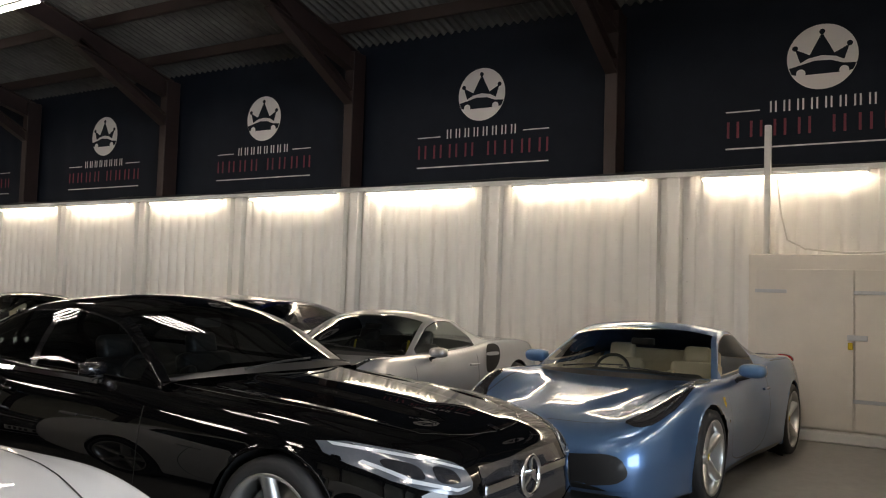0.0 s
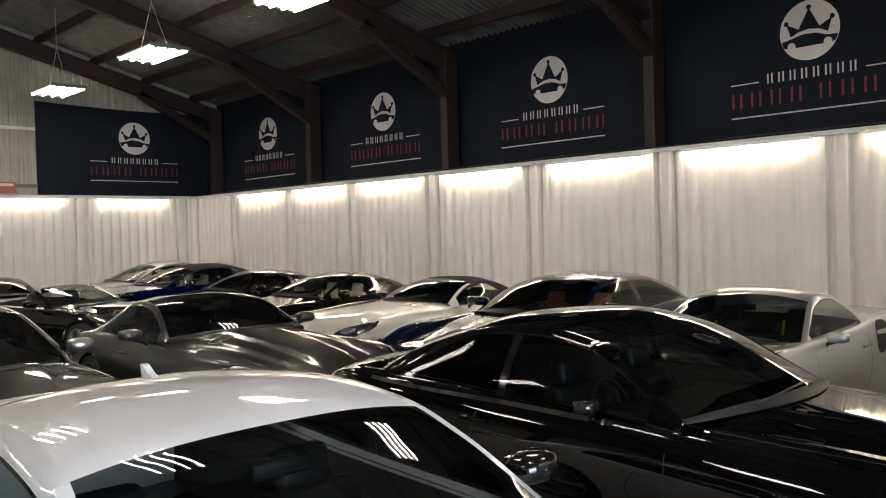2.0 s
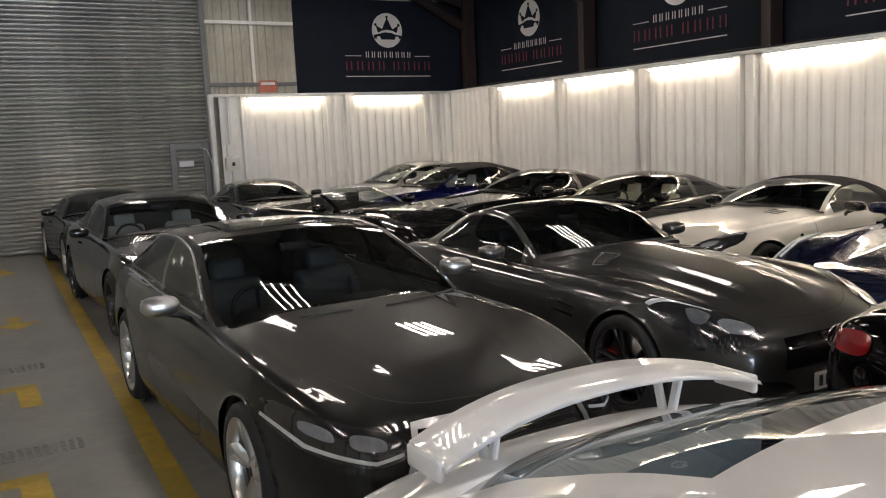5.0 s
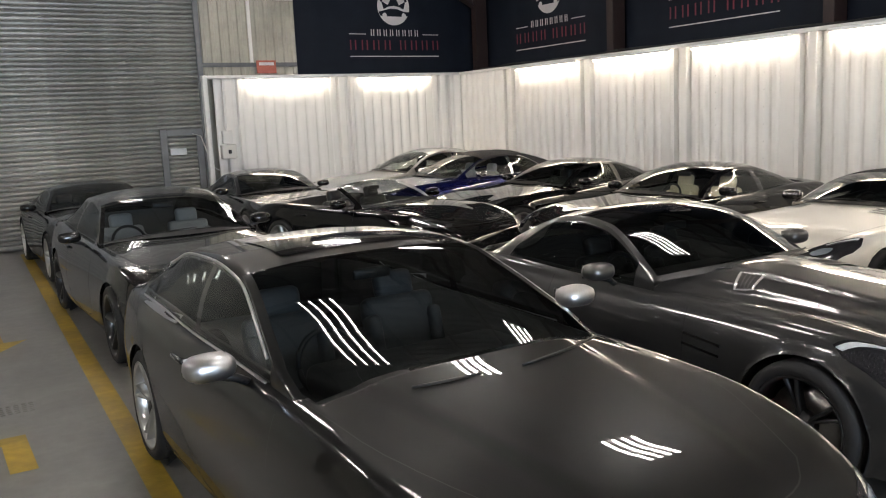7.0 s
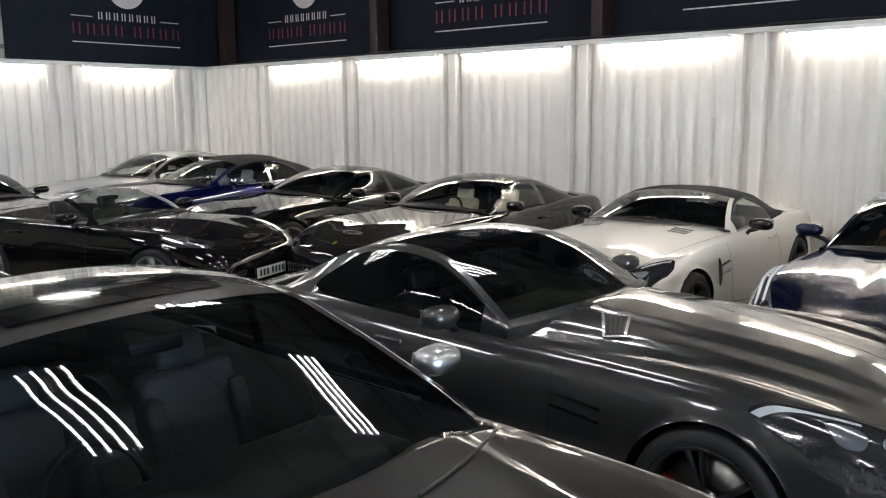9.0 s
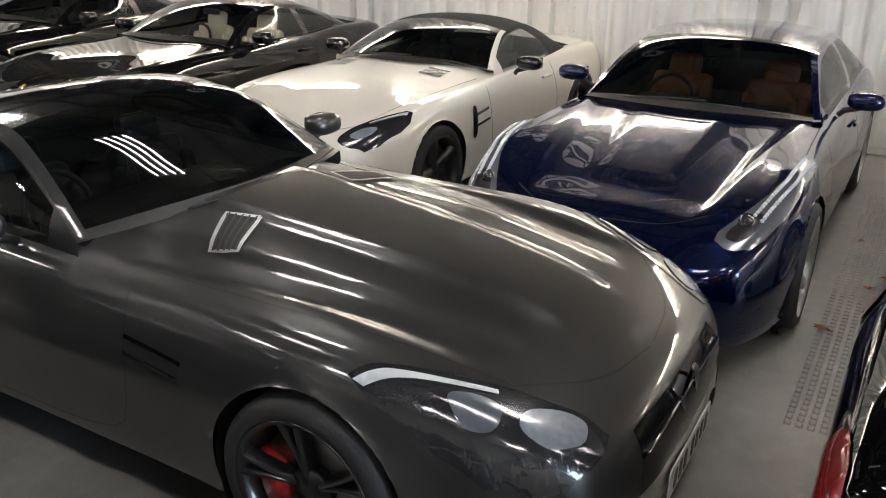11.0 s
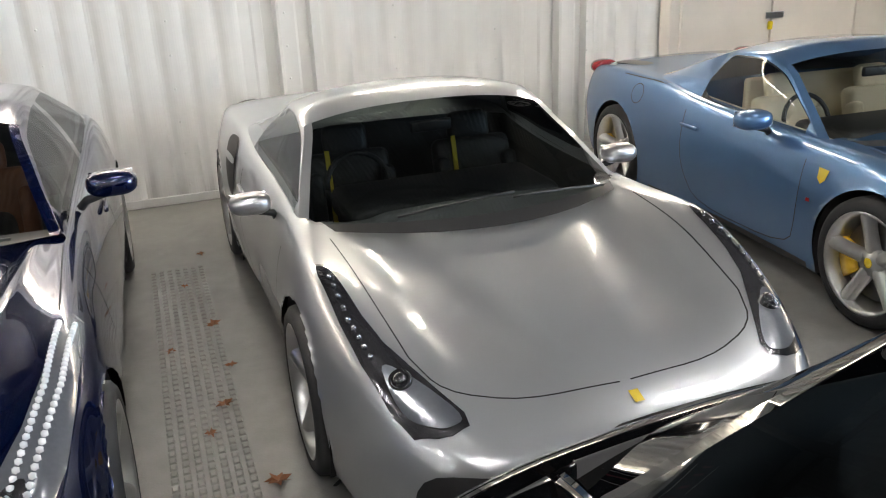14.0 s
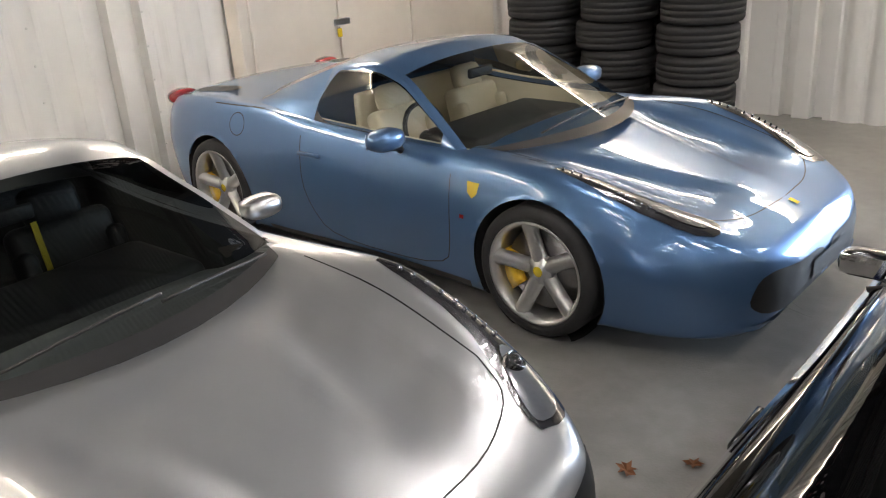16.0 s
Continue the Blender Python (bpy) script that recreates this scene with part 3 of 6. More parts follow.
def split(name, verts, faces, classes):
    """One mesh for each class of face."""
    out = {}
    for c in sorted(set(classes)):
        used, fs = {}, []
        for f, k in zip(faces, classes):
            if k == c:
                fs.append([used.setdefault(i, len(used)) for i in f])
        vs = [None] * len(used)
        for i, k in used.items():
            vs[k] = verts[i]
        out[c] = mesh_of(f"{name}_{c}", vs, fs)
    return out


def catmull(p, n):
    """n points for each span of a polyline, rounded."""
    p = [np.array(q, float) for q in p]
    p = [2 * p[0] - p[1]] + p + [2 * p[-1] - p[-2]]
    p[0] = np.array([-p[2][0], p[2][1]])
    out = []
    for i in range(1, len(p) - 2):
        for k in range(n):
            t = k / n
            a, b, c, d = p[i - 1], p[i], p[i + 1], p[i + 2]
            out.append(0.5 * (2 * b + (c - a) * t + (2 * a - 5 * b + 4 * c - d) * t * t + (3 * b - a - 3 * c + d) * t ** 3))
    out.append(p[-2])
    return out


def fair(f, length, reach=0.16):
    """The curve with its bends eased out over a short reach, less towards both ends."""
    def g(x):
        d = min(reach, max(x, 0.0) * 0.5, max(length - x, 0.0) * 0.5)
        return sum(w * f(x + k * d) for k, w in ((-1, 1), (-0.67, 2), (-0.33, 3), (0, 4), (0.33, 3), (0.67, 2), (1, 1))) / 16
    return g


class Shape:
    """A car's body from its long curves: nose at x = 0, tail at x = L, y to its right hand when it faces -x reversed."""

    def __init__(self, s):
        self.s = s
        self.top, self.sh, self.plan, self.bot = (fair(curve(s[k]), s["L"]) for k in ("top", "shoulder", "plan", "bottom"))
        self.roof, self.edge = curve(s["roof"]), curve(s["edge"])
        self.x0, self.xh, self.xr, self.x1 = s["cabin"]
        self.L = s["L"]
        self.tub_end = s.get("tub_end", self.x1 - 0.12)
        self.belt_in = s.get("belt_in", 0.86)

    def relief(self, x, y):
        """Pressed shapes of the bonnet: raised or sunk fields with soft edges that narrow towards the nose."""
        out = 0.0
        for y0, y1, x0, x1, h, soft in self.s.get("fields", ()):
            f = min(max((x - x0) / (x1 - x0), 0.0), 1.0)
            half = y0 + (y1 - y0) * f
            e = min(max((half + soft - abs(y)) / (2 * soft), 0.0), 1.0)
            rise = min(max((x - x0) / 0.35, 0.0), 1.0) * min(max((x1 + 0.25 - x) / 0.25, 0.0), 1.0)
            out += h * e * e * (3 - 2 * e) * rise * rise * (3 - 2 * rise)
        return out

    def section(self, x):
        w, zt, zs, zb = self.plan(x), self.top(x), self.sh(x), self.bot(x)
        h = zs - zb
        crease = self.s.get("crease", 0.0)
        pts = [(0, zt), (0.22 * w, zt - 0.002), (0.45 * w, zt - 0.008 + crease), (0.66 * w, zt * 0.6 + zs * 0.4 - 0.004), (0.8 * w, zt * 0.15 + zs * 0.85), (0.9 * w, zs - 0.02), (0.965 * w, zs - 0.02 - 0.17 * h), (w, zs - 0.45 * h), (0.992 * w, zb + 0.3 * h), (0.965 * w, zb + 0.06 * h), (0.93 * w, zb)]
        out = [(y, z + self.relief(x, y)) for y, z in catmull(pts, 7)]
        if self.x0 + 0.05 < x < self.tub_end:
            yb = self.belt_in * w - 0.05
            zi = zs - 0.34
            new_out = []
            for y, z in out:
                if y < yb - 0.02:
                    new_out.append((min(y, yb - 0.03), zi))
                else:
                    new_out.append((y, z))
            out = new_out
        return out + [(0.5 * w, zb), (0, zb)]

    def build(self):
        s, L = self.s, self.L
        n = 120
        xs = []
        for i in range(n + 1):
            u = i / n
            xs.append(L * (0.5 - 0.5 * math.cos(math.pi * u)) * 0.35 + L * u * 0.65)
        rows = [self.section(x) for x in xs]
        m = len(rows[0])
        cols = [(1, j) for j in range(m)] + [(-1, j) for j in range(m - 2, 0, -1)]
        verts = [(x, sgn * r[j][0], r[j][1]) for x, r in zip(xs, rows) for sgn, j in cols]
        k = len(cols)
        faces, cls = [], []
        R = s["wheel_r"] + 0.04
        centres = [(xw, s["wheel_r"] - 0.005) for xw in s["axles"]]

        def inside(i):
            x, y, z = verts[i]
            return any(math.hypot(x - a, z - b) < R for a, b in centres) and abs(y) > 0.5 * s["W"]
        ins = [inside(i) for i in range(len(verts))]
        for a in range(n):
            for c in range(k):
                f = (a * k + c, a * k + (c + 1) % k, (a + 1) * k + (c + 1) % k, (a + 1) * k + c)
                if all(ins[i] for i in f):
                    continue
                faces.append(f)
                j = max(cols[c][1], cols[(c + 1) % k][1])
                x = (xs[a] + xs[a + 1]) / 2
                if j >= m - 2:
                    cls.append("underbody")
                elif self.x0 + 0.05 < x < self.tub_end and max(rows[a][j][0], rows[a + 1][j][0]) < self.belt_in * self.plan(x) - 0.05 + 0.015:
                    cls.append("interior")
                else:
                    cls.append("body")
        for i, q in enumerate(ins):
            if q:
                x, y, z = verts[i]
                a, b = min(centres, key=lambda c: math.hypot(x - c[0], z - c[1]))
                d = math.hypot(x - a, z - b) or 1
                verts[i] = (a + (x - a) / d * R, y, b + (z - b) / d * R)
        for a, rev in ((0, False), (n, True)):
            base = len(verts)
            px = xs[a] + (-0.012 if a == 0 else 0.012)
            zs_ = [verts[a * k + c][2] for c in range(k)]
            verts.append((px, 0, (max(zs_) + min(zs_)) / 2))
            for c in range(k):
                f = (a * k + c, base, a * k + (c + 1) % k)
                faces.append(f if not rev else f[::-1])
                cls.append("body")
        self.verts, self.faces, self.cls = verts, faces, cls
        self.bvh = BVHTree.FromPolygons([Vector(v) for v in verts], faces)
        return split("car", verts, faces, cls)

    def cabin(self):
        s = self.s
        x0, xh, xr, x1 = self.x0, self.xh, self.xr, self.x1
        NA, NB, NC = 24, 26, 36
        xs = [x0 + (xh - x0) * i / NA for i in range(NA)] + [xh + (xr - xh) * i / NB for i in range(NB)] + [xr + (x1 - xr) * i / NC for i in range(NC + 1)]
        d0, d1 = s["dlo"]
        bp = s.get("pillar", 99)
        for d in (d0, d1):
            k = min(range(1, len(xs) - 1), key=lambda i: abs(xs[i] - d) + (9 if i in (NA, NA + NB) else 0))
            xs[k] = d
        top = [0, 0.16, 0.32, 0.47, 0.6, 0.72, 0.82, 0.9, 1.0]
        side = [0.05, 0.1] + [0.1 + 0.85 * k / 16 for k in range(1, 17)] + [1.0]
        cols = [("t", v) for v in top] + [("s", v) for v in side]
        nc = len(cols)
        bow, rbow = s.get("bow", 0.22), s.get("rear_bow", 0.12)

        def point(x, sg, c):
            zc, ye = self.roof(x), self.edge(x)
            yb = self.belt_in * self.plan(x)
            zb = self.sh(x) - 0.012
            g = (x - xr) / (x1 - xr) if x > xr else 0.0
            sink = max(0.0, (g - 0.6) / 0.4) ** 2
            zc += (self.top(x1) - 0.03 - zc) * sink
            zb -= 0.05 * sink
            ye = min(ye, yb)
            pw = 0.042
            ze = max(zc - s.get("crown", 0.07), zb + 0.0)
            if x < x0 + 0.001 or x > x1 - 0.001:
                ze = min(zc, max(zb, zc - 0.04))
            kind, v = c
            f = (x - x0) / (xh - x0) if x < xh else 1.0
            if kind == "t":
                y = (v / 0.9) * (ye - pw) if v <= 0.9 else ye
                t = y / ye
                return (x - (bow * (1 - f) + 0.05 * min(1, 1.2 - f)) * (1 - t * t) + rbow * g * (1 - t * t), sg * y, zc - (zc - ze) * t ** 2.6)
            # the window's outline sweeps down at its rear end
            q = min(max((x - d0) / (d1 - d0), 0.0), 1.0)
            cut = s.get("taper", 0.7)
            upper = 0.1 + max(s.get("side_top", 0.0) - 0.1, 0.0) + 0.5 * max(0.0, (q - cut) / (1 - cut)) ** 2.2
            lower = 0.95 - 0.2 * max(0.0, (q - 0.85) / 0.15) ** 2
            if v <= 0.05:
                v = max(v, upper - 0.025)
            elif v <= 0.951:
                v = upper + (lower - upper) * (v - 0.1) / 0.85
            bulge = 0.025 * math.sin(math.pi * v) * (ze - zb) / 0.35
            return (x, sg * (ye + (yb - ye) * v + bulge), ze + (zb - ze) * v)
        verts, index = [], {}
        for a, x in enumerate(xs):
            for sg in (1, -1):
                for c in range(nc):
                    if sg < 0 and c == 0:
                        index[a, sg, c] = index[a, 1, 0]
                        continue
                    index[a, sg, c] = len(verts)
                    verts.append(point(x, sg, cols[c]))
        faces, cls = [], []
        nt = len(top)
        for a in range(len(xs) - 1):
            x = (xs[a] + xs[a + 1]) / 2
            for sg in (1, -1):
                for c in range(nc - 1):
                    f = [index[a, sg, c], index[a + 1, sg, c], index[a + 1, sg, c + 1], index[a, sg, c + 1]]
                    if sg < 0:
                        f = f[::-1]
                    if c < nt - 2:
                        wide_ok = c < nt - 2 - s.get("rear_in", 0)
                        kind = "windscreen" if a < NA else "rear_window" if a >= NA + NB + 3 * s.get("rear_start", 1) and a < len(xs) - 1 - 3 * s.get("rear_end", 1) and wide_ok else "roof"
                        if kind == "roof" and a >= len(xs) - 1 - 3 * s.get("rear_end", 1):
                            kind = "deck"
                        if a < 2 and kind == "windscreen":
                            kind = "cowl"
                    elif c == nt - 2:
                        kind = "pillar" if a < NA else "rail"
                    else:
                        v = (cols[c][1] + cols[c + 1][1]) / 2
                        if cols[c][0] == "t":
                            v = 0.02
                        if v < 0.05 and d0 < x < d1:
                            kind = "rail"
                        elif v < 0.1 or v > 0.95 or not d0 < x < d1:
                            kind = "quarter" if x > d1 else "pillar" if x < d0 else "trim"
                        elif abs(x - bp) < 0.04:
                            kind = "trim"
                        else:
                            kind = "side_l" if sg < 0 else "side_r"
                    if kind in ("pillar", "quarter", "trim", "rail"):
                        kind += "_l" if sg < 0 else "_r"
                    if s.get("open") and (a >= NA or kind in ("side_l", "side_r", "quarter_l", "quarter_r", "trim_l", "trim_r")):
                        continue
                    faces.append(f)
                    cls.append(kind)
        self.cabin_bvh = BVHTree.FromPolygons([Vector(v) for v in verts], faces)
        return split("cabin", verts, faces, cls)

    def drop(self, u, v, way, lift=0.004):
        """The place where a ray along way meets the body, from outside."""
        big = 20
        start, d = {"down": (Vector((u, v, big)), Vector((0, 0, -1))), "front": (Vector((-big, u, v)), Vector((1, 0, 0))), "rear": (Vector((big, u, v)), Vector((-1, 0, 0))),
                    "right": (Vector((u, big, v)), Vector((0, -1, 0))), "left": (Vector((u, -big, v)), Vector((0, 1, 0)))}[way]
        hit, n, _, _ = self.bvh.ray_cast(start, d)
        if hit is None:
            return None
        return hit - d * lift

    def patch(self, outline, way, lift=0.005, step=0.045):
        """A thin shaped cover that follows the body, over an outline."""
        pts = [Vector(p) for p in outline]
        dense = []
        for a, b in zip(pts, pts[1:] + pts[:1]):
            k = max(1, int((b - a).length / step))
            dense += [a.lerp(b, i / k) for i in range(k)]
        nb = len(dense)
        x0, x1, y0, y1 = min(p.x for p in pts), max(p.x for p in pts), min(p.y for p in pts), max(p.y for p in pts)
        inner = []
        gx = x0 + step * 0.5
        while gx < x1:
            gy = y0 + step * 0.5
            while gy < y1:
                inner.append(Vector((gx, gy)))
                gy += step
            gx += step
        co, _, tri, *_ = delaunay_2d_cdt(dense + inner, [(i, (i + 1) % nb) for i in range(nb)], [list(range(nb))], 1, 1e-5)
        verts = []
        last = None
        for c in co:
            h = self.drop(c.x, c.y, way, lift)
            if h is None:
                h = last if last is not None else Vector((0, 0, 0))
            last = h
            verts.append(h)
        return mesh_of("cover", verts, [list(t) for t in tri])

    def ribbon(self, line, way, width=0.006, lift=0.0015):
        """A thin dark gap line along the body."""
        verts, faces, pts = [], [], [Vector(p) for p in line]
        dense = []
        for a, b in zip(pts, pts[1:]):
            k = max(1, int((b - a).length / 0.05))
            dense += [a.lerp(b, i / k) for i in range(k)]
        dense.append(pts[-1])
        for i, p in enumerate(dense):
            d = (dense[min(i + 1, len(dense) - 1)] - dense[max(i - 1, 0)]).normalized()
            o = Vector((-d.y, d.x)) * width / 2
            for q in (p + o, p - o):
                h = self.drop(q.x, q.y, way, lift)
                verts.append(h if h is not None else (verts[-1] if verts else Vector()))
        for i in range(len(dense) - 1):
            faces.append((2 * i, 2 * i + 1, 2 * i + 3, 2 * i + 2))
        return mesh_of("gap", verts, faces)


def rounded_outline(poly, closed=True, times=2):
    """The outline with its corners cut round."""
    p = [Vector(q) for q in poly]
    for _ in range(times):
        out = [] if closed else [p[0]]
        for a, b in zip(p, p[1:] + p[:1] if closed else p[1:]):
            out += [a.lerp(b, 0.22), a.lerp(b, 0.78)]
        p = out if closed else out + [p[-1]]
    return [(q.x, q.y) for q in p]


def mirrored(poly):
    return [(x, -y) for x, y in poly]


WHEELS = {}


def wheel_meshes(r, spokes, style, width=0.25):
    key = (r, spokes, style)
    if key in WHEELS:
        return WHEELS[key]
    rr = r * 0.77
    h = width / 2
    tyre = [(rr, -h * 0.9), (rr + 0.012, -h), (r - 0.03, -h), (r - 0.006, -h * 0.86), (r, -h * 0.6), (r - 0.006, -h * 0.5), (r, -h * 0.42), (r, h * 0.42), (r - 0.006, h * 0.5), (r, h * 0.6), (r - 0.006, h * 0.86), (r - 0.03, h), (rr + 0.012, h), (rr, h * 0.9)]
    v, f = lathe(tyre, 56)
    t = mesh_of("tyre", v, f)
    v, f = lathe([(rr - 0.03, -h * 0.9), (rr - 0.008, h * 0.55), (rr - 0.012, h * 0.8), (rr + 0.002, h * 0.93), (rr + 0.008, h * 0.99), (rr + 0.002, h), (rr - 0.014, h * 0.9), (rr - 0.02, h * 0.5), (rr - 0.04, -h * 0.88)], 56)
    barrel = (v, f)
    bv, bf = list(barrel[0]), list(barrel[1])
    pairs = [(0.0, 0.052)] if style != "twin" else [(-0.09, 0.022), (0.09, 0.022)]
    for k in range(spokes):
        a0 = 2 * math.pi * k / spokes + math.pi / 2
        for off, half in pairs:
            b = len(bv)
            for i in range(5):
                u = i / 4
                rad = 0.05 + (rr - 0.055) * u
                ang = a0 + off * (0.6 + 0.9 * u)
                hw = half * (0.85 - 0.35 * u + 0.35 * u * u)
                y = h * (0.55 + 0.3 * u)
                cx, cz = rad * math.cos(ang), rad * math.sin(ang)
                tx, tz = -math.sin(ang), math.cos(ang)
                for sw, dy in ((-1, -0.035), (-0.75, 0.0), (-0.18, 0.012), (0.18, 0.012), (0.75, 0.0), (1, -0.035)):
                    bv.append((cx + tx * hw * sw, y + dy, cz + tz * hw * sw))
            for i in range(4):
                for j in range(5):
                    q = b + i * 6 + j
                    bf.append((q, q + 1, q + 7, q + 6))
    hub_v, hub_f = lathe([(0.0, h * 0.68), (0.03, h * 0.69), (0.034, h * 0.64), (0.07, h * 0.6), (0.078, h * 0.5), (0.078, h * 0.1)], 24)
    b = len(bv)
    bv += hub_v
    bf += [tuple(i + b for i in q) for q in hub_f]
    rim = mesh_of("rim", bv, bf)
    v, f = lathe([(0.07, 0.03), (rr * 0.8, 0.03), (rr * 0.8, 0.005), (0.07, 0.005)], 40)
    disc = mesh_of("brake_disc", v, f)
    verts = []
    for ang in np.linspace(-0.5, 0.5, 7):
        for rad, y in ((rr * 0.5, -0.02), (rr * 0.5, 0.06), (rr * 0.86, 0.06), (rr * 0.86, -0.02)):
            verts.append((rad * math.cos(ang), y, rad * math.sin(ang)))
    faces = [(4 * i + j, 4 * i + (j + 1) % 4, 4 * i + 4 + (j + 1) % 4, 4 * i + 4 + j) for i in range(6) for j in range(4)] + [(3, 2, 1, 0), (24, 25, 26, 27)]
    cal = mesh_of("caliper", verts, faces)
    v, f = lathe([(0.0, h * 0.7), (0.026, h * 0.705), (0.028, h * 0.69)], 16)
    cap = mesh_of("hub_cap", v, f)
    WHEELS[key] = (t, rim, disc, cal, cap)
    return WHEELS[key]


def rounded(cx, cy, cz, sx, sy, sz, bevel=0.03, seg=3):
    return box(cx - sx / 2, cy - sy / 2, cz - sz / 2, cx + sx / 2, cy + sy / 2, cz + sz / 2, bevel, seg)


def egg(rx, ry, rz, flat=0.0, n=2.4):
    """A mirror housing: a squared egg, flattened towards the rear."""
    verts, faces, U, V = [], [], 18, 10
    for i in range(V + 1):
        p = math.pi * i / V - math.pi / 2
        for j in range(U):
            a = 2 * math.pi * j / U
            f = lambda q: math.copysign(abs(q) ** (2 / n), q)
            x, y, z = rx * f(math.cos(p)) * f(math.cos(a)), ry * f(math.cos(p)) * f(math.sin(a)), rz * f(math.sin(p))
            verts.append((min(x, rx * 0.55), y, z))
    for i in range(V):
        for j in range(U):
            faces.append((i * U + j, i * U + (j + 1) % U, (i + 1) * U + (j + 1) % U, (i + 1) * U + j))
    return verts, faces


def stretched(s, k, wide=1.0):
    """The same car, longer or shorter by k."""
    s = dict(s)
    for key in ("top", "shoulder", "bottom", "roof"):
        s[key] = [(x * k, z) for x, z in s[key]]
    for key in ("plan", "edge"):
        s[key] = [(x * k, y * wide) for x, y in s[key]]
    for key in ("axles", "cabin", "dlo"):
        s[key] = tuple(x * k for x in s[key])
    s["L"], s["W"], s["pillar"] = s["L"] * k, s["W"] * wide, s["pillar"] * k
    s["mirror"] = (s["mirror"][0] * k, s["mirror"][1] * wide, s["mirror"][2])
    return s


def car(s, place):
    """A whole car from its spec, with its parts."""
    root = thing("car", s["label"], "car", "parked cars", at=place)
    sh = Shape(s)
    P, G = s["paint"], s.get("glass", GLASS_DARK)
    trim = s.get("trim", M["gloss_black"])
    lining = s.get("leather", M["leather_black"])
    top_mat = s.get("top_mat", P)
    meshes = sh.build()
    names = {"body": ("body", P), "interior": ("cabin_tub", s.get("tub", M["leather_black"])), "underbody": ("underbody", M["underbody"])}
    body = None
    for k, me in meshes.items():
        o = part(names[k][0], me, names[k][1], root)
        body = o if k == "body" else body
    cab = sh.cabin()
    cab_names = {"windscreen": ("windscreen", G), "rear_window": ("rear_window", s.get("rear_glass", G)), "roof": ("roof", top_mat), "pillar": ("screen_frame", P), "quarter": ("rear_quarter", s.get("quarter_mat", top_mat)),
                 "trim": ("window_trim", trim), "side_l": ("side_window", s.get("side_glass", G)), "side_r": ("side_window", s.get("side_glass", G)), "cowl": ("cowl", M["black_plastic"]), "deck": ("deck_panel", s.get("quarter_mat", top_mat))}
    cab_names["rail"] = ("roof_rail", s.get("rail_mat", P))
    for k in ("pillar", "quarter", "trim", "rail"):
        cab_names[k + "_l"] = cab_names[k + "_r"] = cab_names[k]
    for k, me in cab.items():
        o = part(cab_names[k][0], me, cab_names[k][1], root, {"roof": s.get("roof_label", "")}.get(k, ""))
        if k in ("windscreen", "side_l", "side_r", "rear_window"):
            o.visible_shadow = False
    # wheel wells and wheels
    W, r = s["W"], s["wheel_r"]
    t, rim, disc, cal, cap = wheel_meshes(r, s.get("spokes", 5), s.get("rim_style", "star"))
    for me, ma in ((t, M["tyre"]), (disc, M["disc"])):
        if not me.materials:
            me.materials.append(ma)
    for xw in s["axles"]:
        for sg in (1, -1):
            wy = sh.plan(xw) - 0.135
            well = [(xw + (r + 0.045) * math.cos(a), y, r + (r + 0.045) * math.sin(a)) for y in (0.45, 0.958) for a in np.linspace(-0.5, math.pi + 0.5, 26)]
            well = [(x, sg * y * sh.plan(xw), z) for x, y, z in well]
            part("wheel_well", mesh_of("wheel_well", well, [(i, i + 1, 27 + i, 26 + i) for i in range(25)]), M["underbody"], root)
            w = new("wheel")
            w.parent = root
            w.matrix_basis = pose(xw, sg * wy, r, 0, s.get("wheel_turn", 11.0), 0 if sg > 0 else 180)
            part("tyre", t, None, w)
            for nm, me, ma in (("rim", rim, s.get("rim", M["rim_silver"])), ("caliper", cal, s.get("caliper", M["black_plastic"])), ("hub_cap", cap, s.get("cap", M["black_plastic"]))):
                o = part(nm, me.copy(), None, w)
                o.data.materials.clear()
                o.data.materials.append(ma)
            part("brake_disc", disc, None, w)
    # gaps: bonnet, doors, bumpers
    seams = []
    for sg in (1, -1):
        f = (lambda q: q) if sg > 0 else mirrored
        for line in s.get("seams_down", []):
            seams.append(sh.ribbon(f(rounded_outline(line, False)), "down"))
        for line in s.get("seams_side", []):
            seams.append(sh.ribbon(rounded_outline(line, False), "right" if sg > 0 else "left"))
        for nm, poly, way, ma, lift in s.get("covers", []):
            poly = rounded_outline(poly, times=1 if nm == "headlight" else 2) if nm not in ("vent_fin", "side_skirt", "headlight_strip") else poly
            if way in ("down", "front", "rear"):
                me = sh.patch(f(poly) if way == "down" else [(-y, z) for y, z in poly] if sg < 0 else poly, way, lift, 0.022 if nm.startswith("headlight") else 0.045)
            else:
                me = sh.patch(poly, "right" if sg > 0 else "left", lift)
            part(nm, me, ma if ma is not None else P, root)
    for me in seams:
        part("panel_gap", me, M["seal"], root)
    for nm, poly, way, ma, lift in s.get("single", []):
        part(nm, sh.patch(poly, way, lift), ma if ma is not None else P, root)
    # door mirrors
    mx, my, mz = s["mirror"]
    for sg in (1, -1):
        m = new("door_mirror")
        m.parent = root
        m.location = (mx, sg * my, mz)
        m.scale = (s.get("mirror_scale", 1.0),) * 3
        v, f = egg(0.085, 0.112, 0.058, n=2.8)
        part("housing", mesh_of("housing", v, f), s.get("mirror_mat", P), m)
        part("mirror_glass", box(0.047, -0.095, -0.044, 0.05, 0.095, 0.044, 0.001), MIRROR, m)
        v, f = tube_along([(0.0, -sg * 0.03, -0.045), (0.02, -sg * 0.12, -0.075), (0.04, -sg * (my - 0.9 * sh.plan(mx)), -0.11)], 0.02, 8)
